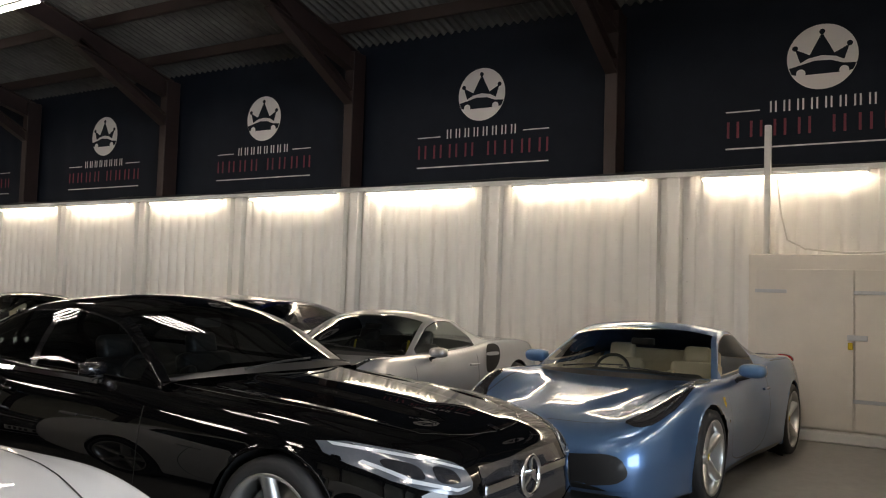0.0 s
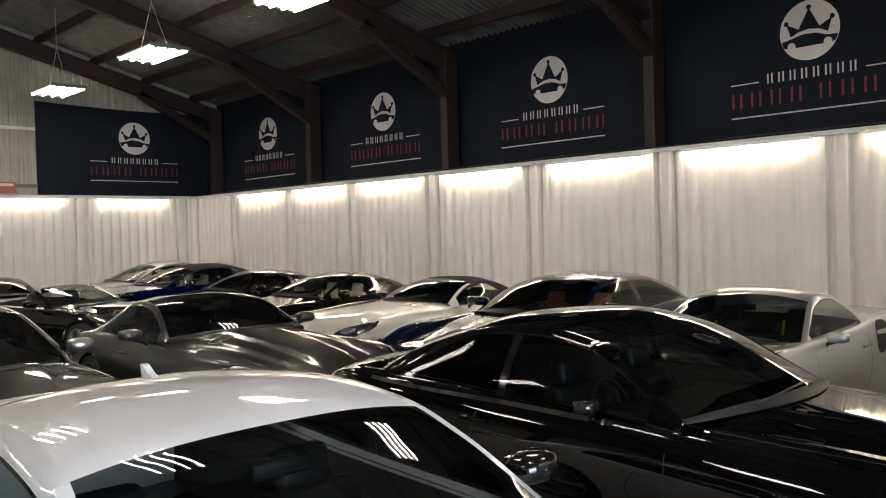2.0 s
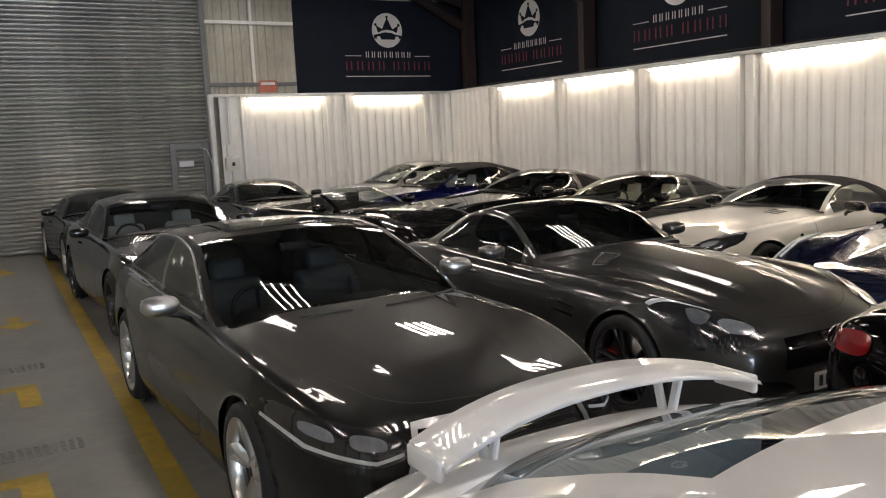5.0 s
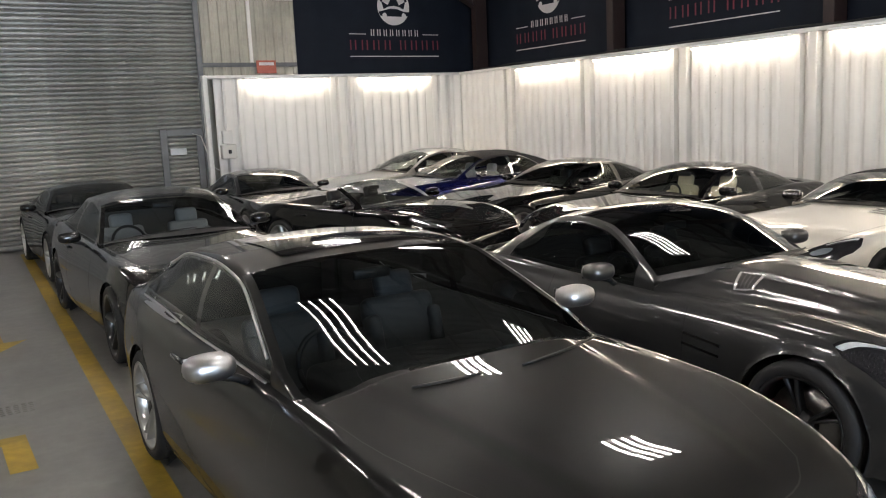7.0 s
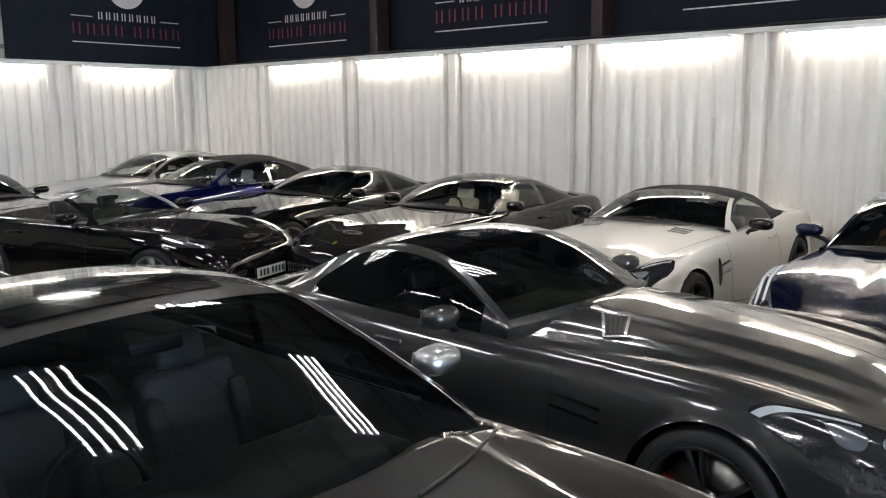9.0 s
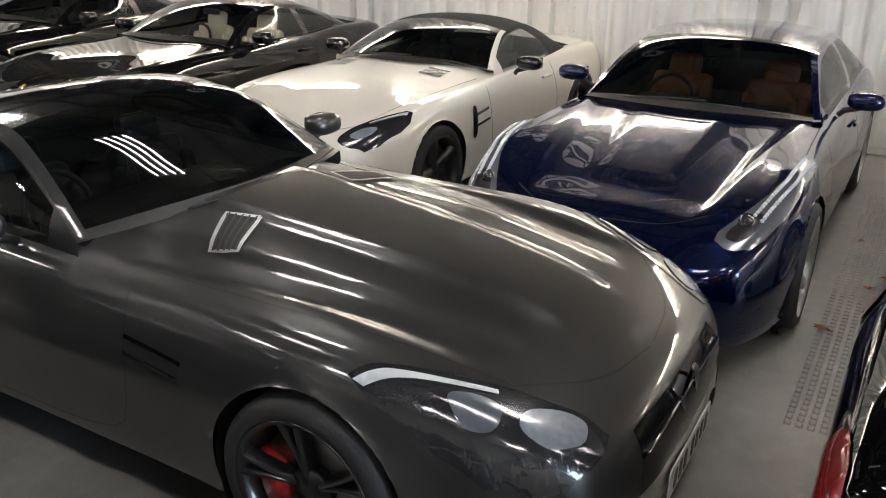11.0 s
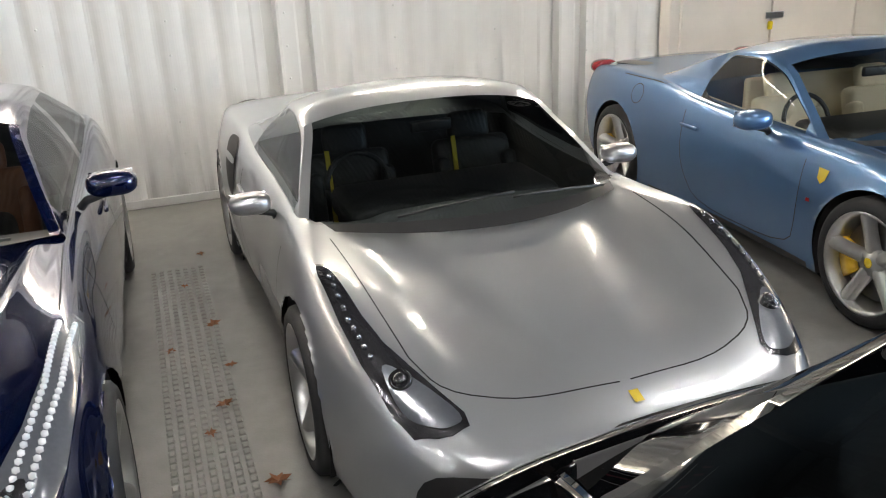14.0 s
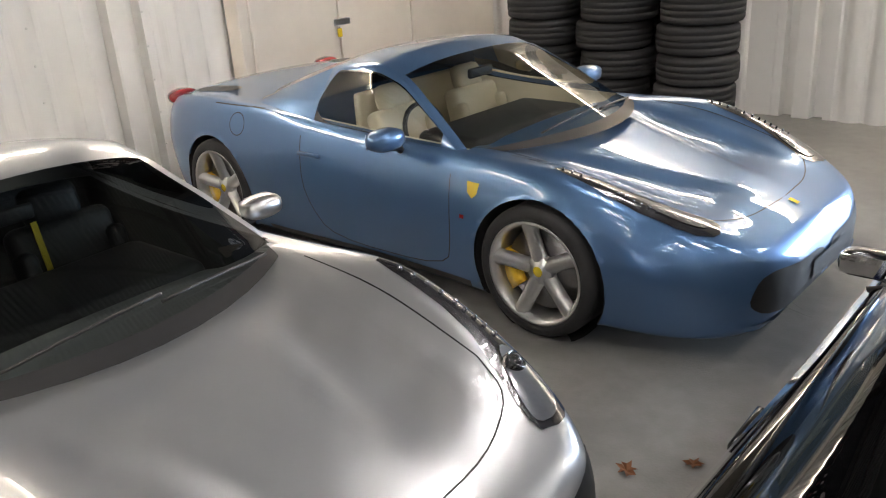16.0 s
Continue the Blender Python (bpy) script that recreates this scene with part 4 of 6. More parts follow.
        part("stalk", mesh_of("stalk", v, f), s.get("stalk_mat", M["black_plastic"]), m)
    # door handles
    if "handle" in s:
        hx, hz = s["handle"]
        for way, sg in (("right", 1), ("left", -1)):
            h = sh.drop(hx, hz, way, 0.016)
            if h:
                part("door_handle", rounded(h.x, h.y, h.z, 0.2, 0.022, 0.026, 0.009, 2), s.get("handle_mat", P), root, smooth=True)
    # seats, wheel, dash
    xs = s["cabin"][1] - 0.02 + s.get("seat_shift", 0.0)
    zf = sh.sh(xs) - 0.34
    for sg in (1, -1):
        st = new("seat")
        st.parent = root
        st.matrix_basis = pose(xs + 0.28, sg * 0.36, zf, 0, 14, 0)
        part("backrest", rounded(0, 0, 0.18, 0.13, 0.46, 0.46, 0.05, 3), lining, st, smooth=True)
        part("headrest", rounded(0.01, 0, 0.47, 0.1, 0.25, 0.17, 0.045, 3), lining, st, smooth=True)
        for e in (1, -1):
            part("bolster", rounded(-0.05, e * 0.2, 0.13, 0.13, 0.08, 0.36, 0.035, 3), lining, st, smooth=True)
        if s.get("belts"):
            part("seat_belt", box(-0.075, 0.11, -0.02, -0.068, 0.135, 0.42), M["belt_yellow"], st)
    if s.get("bulkhead"):
        xb = xs + 0.56
        part("bulkhead", rounded(xb, 0, zf + 0.24, 0.06, 1.3 * sh.belt_in * sh.plan(xb), 0.5, 0.025, 2), lining, root, smooth=True)
    xd = s["cabin"][0] + 0.3
    zd = sh.sh(xd) - 0.1
    part("dashboard", rounded(xd + 0.1, 0, zd, 0.5, 1.36 * sh.belt_in * sh.plan(xd), 0.16, 0.06, 3), s.get("dash_mat", M["leather_black"]), root, smooth=True)
    sy = 0.36
    ring = [(xd + 0.42 + 0.06 * math.sin(a), sy + 0.17 * math.cos(a), zd + 0.03 + 0.16 * math.sin(a)) for a in np.linspace(0, 2 * math.pi, 28)]
    v, f = tube_along(ring, 0.015, 8)
    part("steering_wheel", mesh_of("steering_wheel", v, f), M["leather_black"], root)
    xm = s["cabin"][1] - 0.06
    part("inner_mirror", rounded(xm, 0, sh.roof(xm) - 0.1, 0.03, 0.22, 0.06, 0.012, 2), M["black_plastic"], root, smooth=True)
    # wipers on the screen
    for y0, y1 in ((0.42, -0.12), (-0.1, -0.62)):
        line = []
        for u in np.linspace(0, 1, 8):
            y = y0 + (y1 - y0) * u
            x = s["cabin"][0] - 0.06 - 0.16 * (1 - (y / sh.edge(s["cabin"][0])) ** 2) + 0.03 * u
            hit, nrm, _, _ = sh.cabin_bvh.ray_cast(Vector((x, y, 5)), Vector((0, 0, -1)))
            hz = hit.z if hit else sh.top(max(0, x))
            line.append((x, y, hz + 0.018))
        v, f = tube_along(line, 0.006, 6)
        part("wiper", mesh_of("wiper", v, f), M["black_plastic"], root)
    if "extra" in s:
        s["extra"](root, sh, s)
    return root


def slat_grille(root, sh, y_half, z0, z1, x, n, material=None):
    for k in range(n):
        z = z0 + (z1 - z0) * (k + 0.5) / n
        h = sh.drop(0, z, "front", 0.0)
        xx = h.x if h else x
        part("grille_slat", box(xx - 0.012, -y_half, z - 0.005, xx + 0.005, y_half, z + 0.005, 0.002), material or M["chrome"], root)


def plate(root, sh, z=0.42, way="front", white=True, y=0.0):
    h = sh.drop(y, z, way, 0.012)
    sg = -1 if way == "front" else 1
    p = part("number_plate", box(h.x - 0.004, y - 0.26, z - 0.056, h.x + 0.004, y + 0.26, z + 0.056, 0.002), M["plate_white"] if white else M["badge_yellow"], root)
    for k in range(7):
        u = y - 0.2 + 0.062 * k + (0.03 if k > 3 else 0)
        part("plate_bar", box(h.x + sg * 0.004, u - 0.018, z - 0.035, h.x + sg * 0.006, u + 0.018, z + 0.035), M["plate_black"], p)


def shield(root, sh, x, mat_=None, size=0.04):
    """A small enamel badge lying on the bonnet's nose."""
    part("badge", sh.patch([(x - size * 0.6, -size * 0.45), (x + size * 0.6, -size * 0.45), (x + size * 0.6, size * 0.45), (x - size * 0.6, size * 0.45)], "down", 0.006, 0.02), mat_ or M["badge_yellow"], root)


def beads(root, sh, line, n, r=0.016, material=None):
    """A row of small clear lamp beads laid along the wing, on both sides."""
    for sg in (1, -1):
        verts, faces = [], []
        for k in range(n):
            u = k / max(1, n - 1)
            i = min(int(u * (len(line) - 1)), len(line) - 2)
            w = u * (len(line) - 1) - i
            x, y = line[i][0] + (line[i + 1][0] - line[i][0]) * w, line[i][1] + (line[i + 1][1] - line[i][1]) * w
            h = sh.drop(x, sg * y, "down", 0.008)
            if h is None:
                continue
            bm = bmesh.new()
            bmesh.ops.create_icosphere(bm, subdivisions=1, radius=r, matrix=Matrix.Translation(h))
            b = len(verts)
            verts += [q.co.copy() for q in bm.verts]
            faces += [[q.index + b for q in fc.verts] for fc in bm.faces]
            bm.free()
        tagged(part("light_strip", mesh_of("light_strip", verts, faces), material or M["lamp_bead"], root), kind="stuff")

# ---- the cars' shapes ----


def base_spec(**kw):
    s = dict(crown=0.07, bow=0.22, wheel_r=0.345, spokes=5)
    s.update(kw)
    return s


def mid_engine(**kw):
    """A low mid-engined two-seater."""
    s = base_spec(L=4.53, W=0.97, axles=(1.06, 3.71), wheel_r=0.345,
                  top=[(0, 0.47), (0.06, 0.55), (0.2, 0.61), (0.6, 0.70), (1.1, 0.785), (1.6, 0.87), (2.2, 0.94), (3.2, 0.97), (3.9, 0.965), (4.3, 0.95), (4.45, 0.9), (4.53, 0.8)],
                  shoulder=[(0, 0.45), (0.06, 0.52), (0.25, 0.62), (0.65, 0.775), (1.05, 0.87), (1.5, 0.86), (2.0, 0.86), (2.7, 0.89), (3.3, 0.95), (3.8, 0.955), (4.25, 0.92), (4.45, 0.87), (4.53, 0.78)],
                  plan=[(0, 0.40), (0.03, 0.56), (0.1, 0.70), (0.28, 0.83), (0.6, 0.915), (1.06, 0.965), (1.7, 0.93), (2.3, 0.92), (3.0, 0.955), (3.6, 0.97), (4.1, 0.93), (4.4, 0.85), (4.5, 0.76), (4.53, 0.66)],
                  bottom=[(0, 0.26), (0.12, 0.17), (0.5, 0.13), (4.0, 0.15), (4.35, 0.25), (4.53, 0.42)],
                  cabin=(1.55, 2.18, 2.62, 3.72),
                  roof=[(1.55, 0.85), (1.75, 0.98), (1.98, 1.12), (2.18, 1.225), (2.4, 1.275), (2.65, 1.26), (3.05, 1.15), (3.4, 1.04), (3.72, 0.97)],
                  edge=[(1.55, 0.83), (1.9, 0.72), (2.18, 0.64), (2.65, 0.61), (3.2, 0.58), (3.72, 0.57)],
                  bow=0.3, dlo=(1.76, 2.9), pillar=99, mirror=(1.92, 0.98, 0.9), rear_start=3, tub_end=2.95,
                  seams_down=[[(0.22, 0.02), (0.24, 0.35), (0.34, 0.6), (0.5, 0.66)], [(0.5, 0.66), (0.9, 0.7), (1.35, 0.72)]],
                  seams_side=[[(1.62, 0.76), (1.6, 0.45), (1.66, 0.22), (2.6, 0.2), (2.78, 0.45), (2.82, 0.82)]],
                  handle=(2.72, 0.72), seat_shift=-0.02, caliper=M["caliper_yellow"], cap=M["badge_yellow"])
    s.update(kw)
    return s


def front_engine(**kw):
    """A long-bonnet two-door."""
    s = base_spec(L=4.6, W=0.96, axles=(0.93, 3.6), wheel_r=0.345,
                  top=[(0, 0.5), (0.04, 0.6), (0.15, 0.69), (0.45, 0.78), (1.0, 0.875), (1.6, 0.94), (2.0, 0.975), (3.4, 1.0), (4.1, 0.985), (4.42, 0.95), (4.56, 0.87), (4.6, 0.78)],
                  shoulder=[(0, 0.47), (0.04, 0.56), (0.15, 0.65), (0.45, 0.77), (0.93, 0.85), (1.5, 0.875), (2.2, 0.885), (3.0, 0.91), (3.6, 0.95), (4.1, 0.94), (4.42, 0.9), (4.56, 0.83), (4.6, 0.75)],
                  plan=[(0, 0.42), (0.03, 0.58), (0.1, 0.71), (0.28, 0.83), (0.55, 0.905), (0.93, 0.95), (1.6, 0.93), (2.4, 0.93), (3.1, 0.95), (3.6, 0.965), (4.1, 0.93), (4.42, 0.86), (4.55, 0.78), (4.6, 0.66)],
                  bottom=[(0, 0.28), (0.12, 0.2), (0.5, 0.16), (4.0, 0.17), (4.4, 0.28), (4.6, 0.42)],
                  cabin=(1.85, 2.5, 3.05, 4.05),
                  roof=[(1.85, 0.955), (2.1, 1.1), (2.35, 1.21), (2.5, 1.255), (2.8, 1.285), (3.1, 1.265), (3.5, 1.165), (3.8, 1.065), (4.05, 0.985)],
                  edge=[(1.85, 0.79), (2.2, 0.67), (2.5, 0.6), (3.05, 0.585), (3.5, 0.59), (4.05, 0.64)],
                  dlo=(2.02, 3.55), pillar=2.98, mirror=(2.12, 0.98, 0.98),
                  seams_down=[[(0.16, 0.02), (0.2, 0.35), (0.4, 0.62)], [(0.4, 0.62), (1.0, 0.74), (1.8, 0.76)]],
                  seams_side=[[(1.78, 0.84), (1.75, 0.5), (1.85, 0.24), (2.95, 0.24), (3.05, 0.5), (3.0, 0.88)]],
                  handle=(2.85, 0.78), caliper=M["black_plastic"])
    s.update(kw)
    return s


HL_DOWN = [(0.32, 0.5), (0.24, 0.62), (0.3, 0.74), (0.55, 0.83), (0.8, 0.83), (0.6, 0.72), (0.45, 0.6)]


def sport_front(root, sh, s, badge=True):
    if badge:
        shield(root, sh, 0.17)
    plate(root, sh, 0.36)


def extra_458(root, sh, s):
    shield(root, sh, 0.17)
    beads(root, sh, [(0.5, 0.775), (0.7, 0.8), (0.98, 0.8)], 12, 0.008, M["lamp_inner"])
    part("front_lip", sh.ribbon([(-0.7, 0.215), (-0.4, 0.2), (0.4, 0.2), (0.7, 0.215)], "front", 0.03, 0.02), s["paint"], root)
    for sg in (1, -1):
        h = sh.drop(4.38, sg * 0.7, "down", 0.0)
        v, f = egg(0.1, 0.115, 0.06, n=2.2)
        lens = part("tail_light", mesh_of("tail_light", v, f), M["red_lens"], root, "round red tail lamp")
        lens.matrix_basis = pose(h.x, h.y, h.z - 0.012, 0, 0, 180)
    flap = [(3.42 + 0.075 * math.cos(a), 0.83 + 0.07 * math.sin(a)) for a in np.linspace(0, 2 * math.pi, 25)]
    part("fuel_flap_gap", sh.ribbon(flap, "right", 0.006), M["seal"], root)
    for sg in (1, -1):
        way = "right" if sg > 0 else "left"
        part("roof_seam", sh.ribbon([(2.95, 0.93), (3.3, 0.94), (3.7, 0.935)], way, 0.006), M["seal"], root)
        part("wing_lamp", sh.patch([(1.5, 0.55), (1.53, 0.55), (1.53, 0.57), (1.5, 0.57)], way, 0.005, 0.02), M["red_lens"], root)
    part("grille_panel", sh.patch([(-0.2, 0.3), (0.2, 0.3), (0.2, 0.4), (-0.2, 0.4)], "front", 0.012), M["black_plastic"], root)
    for way in ("right", "left"):
        part("wing_badge", sh.patch([(1.45, 0.665), (1.485, 0.69), (1.495, 0.745), (1.41, 0.745), (1.42, 0.69)], way, 0.005, 0.03), M["badge_yellow"], root)


def spec_458():
    P = paint("pale_blue_metallic_paint", (0.085, 0.172, 0.33), 0.65, 0.31, ior=1.55)
    return mid_engine(paint=P, glass=GLASS_TINT, side_glass=GLASS_CLEAR, leather=M["leather_cream"], label="metallic pale blue mid-engined sports car with cream seats", tub=M["leather_cream"], bulkhead=True, fields=((0.1, 0.5, 0.25, 1.5, 0.022, 0.07), (0.5, 0.64, 0.3, 1.5, -0.02, 0.05)),
                      covers=[("headlight", [(0.3, 0.55), (0.24, 0.68), (0.34, 0.77), (0.62, 0.84), (1.02, 0.84), (1.0, 0.77), (0.66, 0.72), (0.44, 0.62)], "down", M["lamp_dark"], 0.004),
                              ("headlight_lens", [(0.32, 0.6), (0.3, 0.68), (0.4, 0.75), (0.56, 0.78), (0.56, 0.7), (0.42, 0.63)], "down", M["lamp_inner"], 0.008),
                              ("air_intake", [(0.02, 0.24), (0.58, 0.25), (0.7, 0.33), (0.62, 0.47), (0.3, 0.44), (0.02, 0.43)], "front", M["black_plastic"], 0.004),
                              ("engine_vent", [(3.85, 0.5), (3.8, 0.68), (4.2, 0.72), (4.25, 0.56)], "down", M["black_plastic"], 0.004),
                              ("side_skirt", [(1.5, 0.15), (1.5, 0.19), (3.2, 0.19), (3.2, 0.15)], "right", M["black_plastic"], 0.004)],
                      mirror=(1.98, 0.99, 0.92), rear_start=99, dlo=(1.76, 2.78), taper=0.9, crown=0.055, extra=extra_458)


def projector(root, sh, x, y, r=0.045):
    """A round lamp lens in a dark ring, on both sides."""
    v, f = lathe([(0.0, 0.03), (r * 0.5, 0.026), (r * 0.8, 0.012), (r * 0.86, 0.006), (r, 0.02), (r * 1.12, 0.012), (r * 1.15, -0.02)], 24, "z")
    for sg in (1, -1):
        o = part("headlight_projector", mesh_of("headlight_projector", v, f), M["lamp_dark"], root)
        h = sh.drop(x, sg * y, "down", 0.006)
        o.matrix_basis = pose(h.x, h.y, h.z, sg * -18, -32, 0)


def extra_488(root, sh, s):
    projector(root, sh, 0.4, 0.72, 0.034)
    shield(root, sh, 0.15)
    beads(root, sh, [(0.52, 0.785), (0.7, 0.81), (0.95, 0.815)], 9, 0.011, M["lamp_inner"])
    part("front_lip", sh.ribbon([(-0.72, 0.2), (-0.4, 0.185), (0.4, 0.185), (0.72, 0.2)], "front", 0.03, 0.02), s["paint"], root)
    plate(root, sh, 0.36)


def spec_488():
    P = paint("silver_grey_metallic_paint", (0.46, 0.475, 0.495), 0.7, 0.3, ior=1.55)
    return mid_engine(paint=P, glass=GLASS_DARK, side_glass=GLASS_CLEAR, label="metallic silver grey mid-engined sports coupe with yellow seat belts",
                      L=4.57, top_mat=P, belts=True, fields=((0.16, 0.46, 0.3, 1.5, 0.026, 0.06), (0.5, 0.66, 0.3, 1.5, -0.018, 0.06)),
                      covers=[("headlight", [(0.2, 0.54), (0.17, 0.65), (0.24, 0.76), (0.6, 0.835), (1.08, 0.855), (1.06, 0.8), (0.62, 0.745), (0.4, 0.64)], "down", M["lamp_dark"], 0.004),
                              ("headlight_lens", [(0.215, 0.56), (0.195, 0.645), (0.26, 0.735), (0.36, 0.765), (0.5, 0.765), (0.38, 0.655)], "down", M["lamp_glass"], 0.008),
                              ("air_intake", [(0.12, 0.2), (0.66, 0.2), (0.78, 0.3), (0.74, 0.5), (0.5, 0.5), (0.22, 0.45)], "front", M["black_plastic"], 0.004),
                              ("side_intake", [(2.92, 0.62), (3.1, 0.62), (3.28, 0.76), (3.32, 0.925), (3.04, 0.925)], "right", M["seal"], 0.006),
                              ("intake_blade", [(2.97, 0.8), (3.24, 0.8), (3.26, 0.84), (2.99, 0.84)], "right", None, 0.02),
                              ("tail_light", [(4.38, 0.56), (4.38, 0.72), (4.5, 0.7), (4.52, 0.62)], "down", M["red_lens"], 0.012)],
                      extra=extra_488, mirror=(1.9, 0.97, 0.885), mirror_scale=0.85, mirror_mat=M["alu"])


def extra_ff(root, sh, s):
    projector(root, sh, 0.4, 0.7, 0.034)
    shield(root, sh, 0.2)
    for dy in (0.0, 0.045):
        beads(root, sh, [(0.42, 0.72 + dy), (0.8, 0.8 + dy), (1.14, 0.825 + dy)], 30, 0.012, M["lamp_bead"])


def spec_ff():
    P = paint("deep_blue_metallic_paint", (0.001, 0.006, 0.046), 0.65, 0.22, ior=1.6)
    return front_engine(paint=P, glass=GLASS_DARK, side_glass=GLASS_MID, leather=M["leather_tan"], bulkhead=False, label="deep metallic blue shooting brake with tan leather seats",
                        L=4.91, W=0.975, axles=(0.98, 3.97), wheel_r=0.35,
                        top=[(0, 0.48), (0.05, 0.57), (0.2, 0.66), (0.5, 0.75), (1.0, 0.85), (1.6, 0.94), (2.0, 0.985), (3.4, 1.0), (4.5, 1.0), (4.8, 0.93), (4.91, 0.8)],
                        shoulder=[(0, 0.45), (0.05, 0.54), (0.2, 0.64), (0.5, 0.77), (0.98, 0.88), (1.6, 0.9), (2.2, 0.91), (3.2, 0.94), (4.0, 0.99), (4.5, 0.96), (4.8, 0.88), (4.91, 0.76)],
                        plan=[(0, 0.42), (0.03, 0.58), (0.1, 0.72), (0.28, 0.84), (0.55, 0.92), (0.98, 0.97), (1.8, 0.94), (2.6, 0.945), (3.4, 0.965), (4.0, 0.975), (4.5, 0.93), (4.8, 0.84), (4.91, 0.66)],
                        cabin=(1.98, 2.72, 3.6, 4.72),
                        roof=[(1.98, 0.97), (2.25, 1.12), (2.5, 1.25), (2.72, 1.325), (3.1, 1.375), (3.6, 1.36), (4.1, 1.27), (4.5, 1.13), (4.72, 1.01)],
                        edge=[(1.98, 0.8), (2.35, 0.7), (2.72, 0.63), (3.6, 0.62), (4.2, 0.61), (4.72, 0.64)],
                        fields=((0.46, 0.66, 0.3, 1.9, -0.03, 0.05), (0.2, 0.3, 0.5, 1.9, 0.012, 0.06)), dlo=(2.18, 4.2), pillar=3.25, mirror=(2.36, 1.0, 1.02), bottom=[(0, 0.26), (0.12, 0.16), (0.5, 0.14), (4.3, 0.17), (4.7, 0.28), (4.91, 0.42)],
                        covers=[("headlight", [(0.25, 0.57), (0.19, 0.67), (0.28, 0.78), (0.6, 0.87), (1.22, 0.905), (1.24, 0.85), (0.7, 0.765), (0.45, 0.67)], "down", M["lamp_glass"], 0.004),
                                ("headlight_lens", [(0.27, 0.62), (0.24, 0.68), (0.32, 0.755), (0.48, 0.77), (0.45, 0.7)], "down", M["lamp_dark"], 0.009)],
                        single=[("grille", [(-0.46, 0.3), (0.46, 0.3), (0.5, 0.42), (0.3, 0.5), (-0.3, 0.5), (-0.5, 0.42)], "front", M["gloss_black"], 0.004)],
                        seams_down=[[(0.24, 0.02), (0.27, 0.32), (0.42, 0.52)], [(1.25, 0.82), (1.9, 0.8)]], extra=extra_ff)


def extra_sls(root, sh, s):
    plate(root, sh, 0.33)
    for sg in (1, -1):
        for k in range(3):
            x0 = 1.55 + 0.07 * k
            part("bonnet_vent", sh.patch([(x0, sg * 0.36), (x0, sg * 0.55), (x0 + 0.045, sg * 0.56), (x0 + 0.045, sg * 0.36)], "down", 0.006), M["gloss_black"], root)
    slat_grille(root, sh, 0.4, 0.4, 0.52, 0, 2)


def spec_sls():
    P = paint("pearl_white_paint", (0.78, 0.75, 0.68), 0.05, 0.3, 0.02)
    return front_engine(paint=P, top_mat=M["soft_top"], quarter_mat=M["soft_top"], rail_mat=M["soft_top"], roof_label="closed black fabric hood", glass=GLASS_DARK, side_glass=GLASS_MID, label="pearl white roadster with a closed black fabric hood",
                        L=4.64, W=0.97, axles=(0.95, 3.63), rim=M["rim_dark"], caliper=M["caliper_red"], mirror_mat=M["gloss_black"],
                        cabin=(2.02, 2.62, 3.0, 3.75),
                        roof=[(2.02, 0.97), (2.25, 1.1), (2.45, 1.19), (2.62, 1.235), (2.85, 1.26), (3.05, 1.25), (3.35, 1.17), (3.6, 1.06), (3.75, 0.985)],
                        edge=[(2.02, 0.79), (2.35, 0.67), (2.62, 0.6), (3.0, 0.585), (3.4, 0.6), (3.75, 0.66)],
                        dlo=(2.2, 3.12), pillar=99, mirror=(2.3, 0.99, 0.97),
                        covers=[("headlight", [(0.2, 0.55), (0.16, 0.66), (0.26, 0.79), (0.62, 0.87), (0.76, 0.82), (0.54, 0.68), (0.36, 0.58)], "down", M["lamp_dark"], 0.004),
                                ("headlight_lens", [(0.26, 0.61), (0.24, 0.68), (0.32, 0.75), (0.42, 0.76), (0.38, 0.67)], "down", M["lamp_bowl"], 0.008),
                                ("headlight_strip", [(0.44, 0.66), (0.56, 0.73), (0.7, 0.815), (0.66, 0.825), (0.54, 0.745), (0.43, 0.675)], "down", M["lamp_bead"], 0.01),
                                ("wing_vent", [(1.42, 0.5), (1.5, 0.5), (1.54, 0.74), (1.46, 0.74)], "right", M["gloss_black"], 0.006),
                                ("vent_fin", [(1.5, 0.58), (1.72, 0.6), (1.72, 0.62), (1.5, 0.6)], "right", M["chrome"], 0.01),
                                ("vent_fin", [(1.5, 0.66), (1.72, 0.68), (1.72, 0.7), (1.5, 0.68)], "right", M["chrome"], 0.01),
                                ("air_intake", [(0.35, 0.26), (0.7, 0.28), (0.72, 0.38), (0.4, 0.36)], "front", M["gloss_black"], 0.005)],
                        single=[("grille", [(-0.46, 0.38), (0.46, 0.38), (0.42, 0.54), (-0.42, 0.54)], "front", M["gloss_black"], 0.004)],
                        extra=extra_sls)


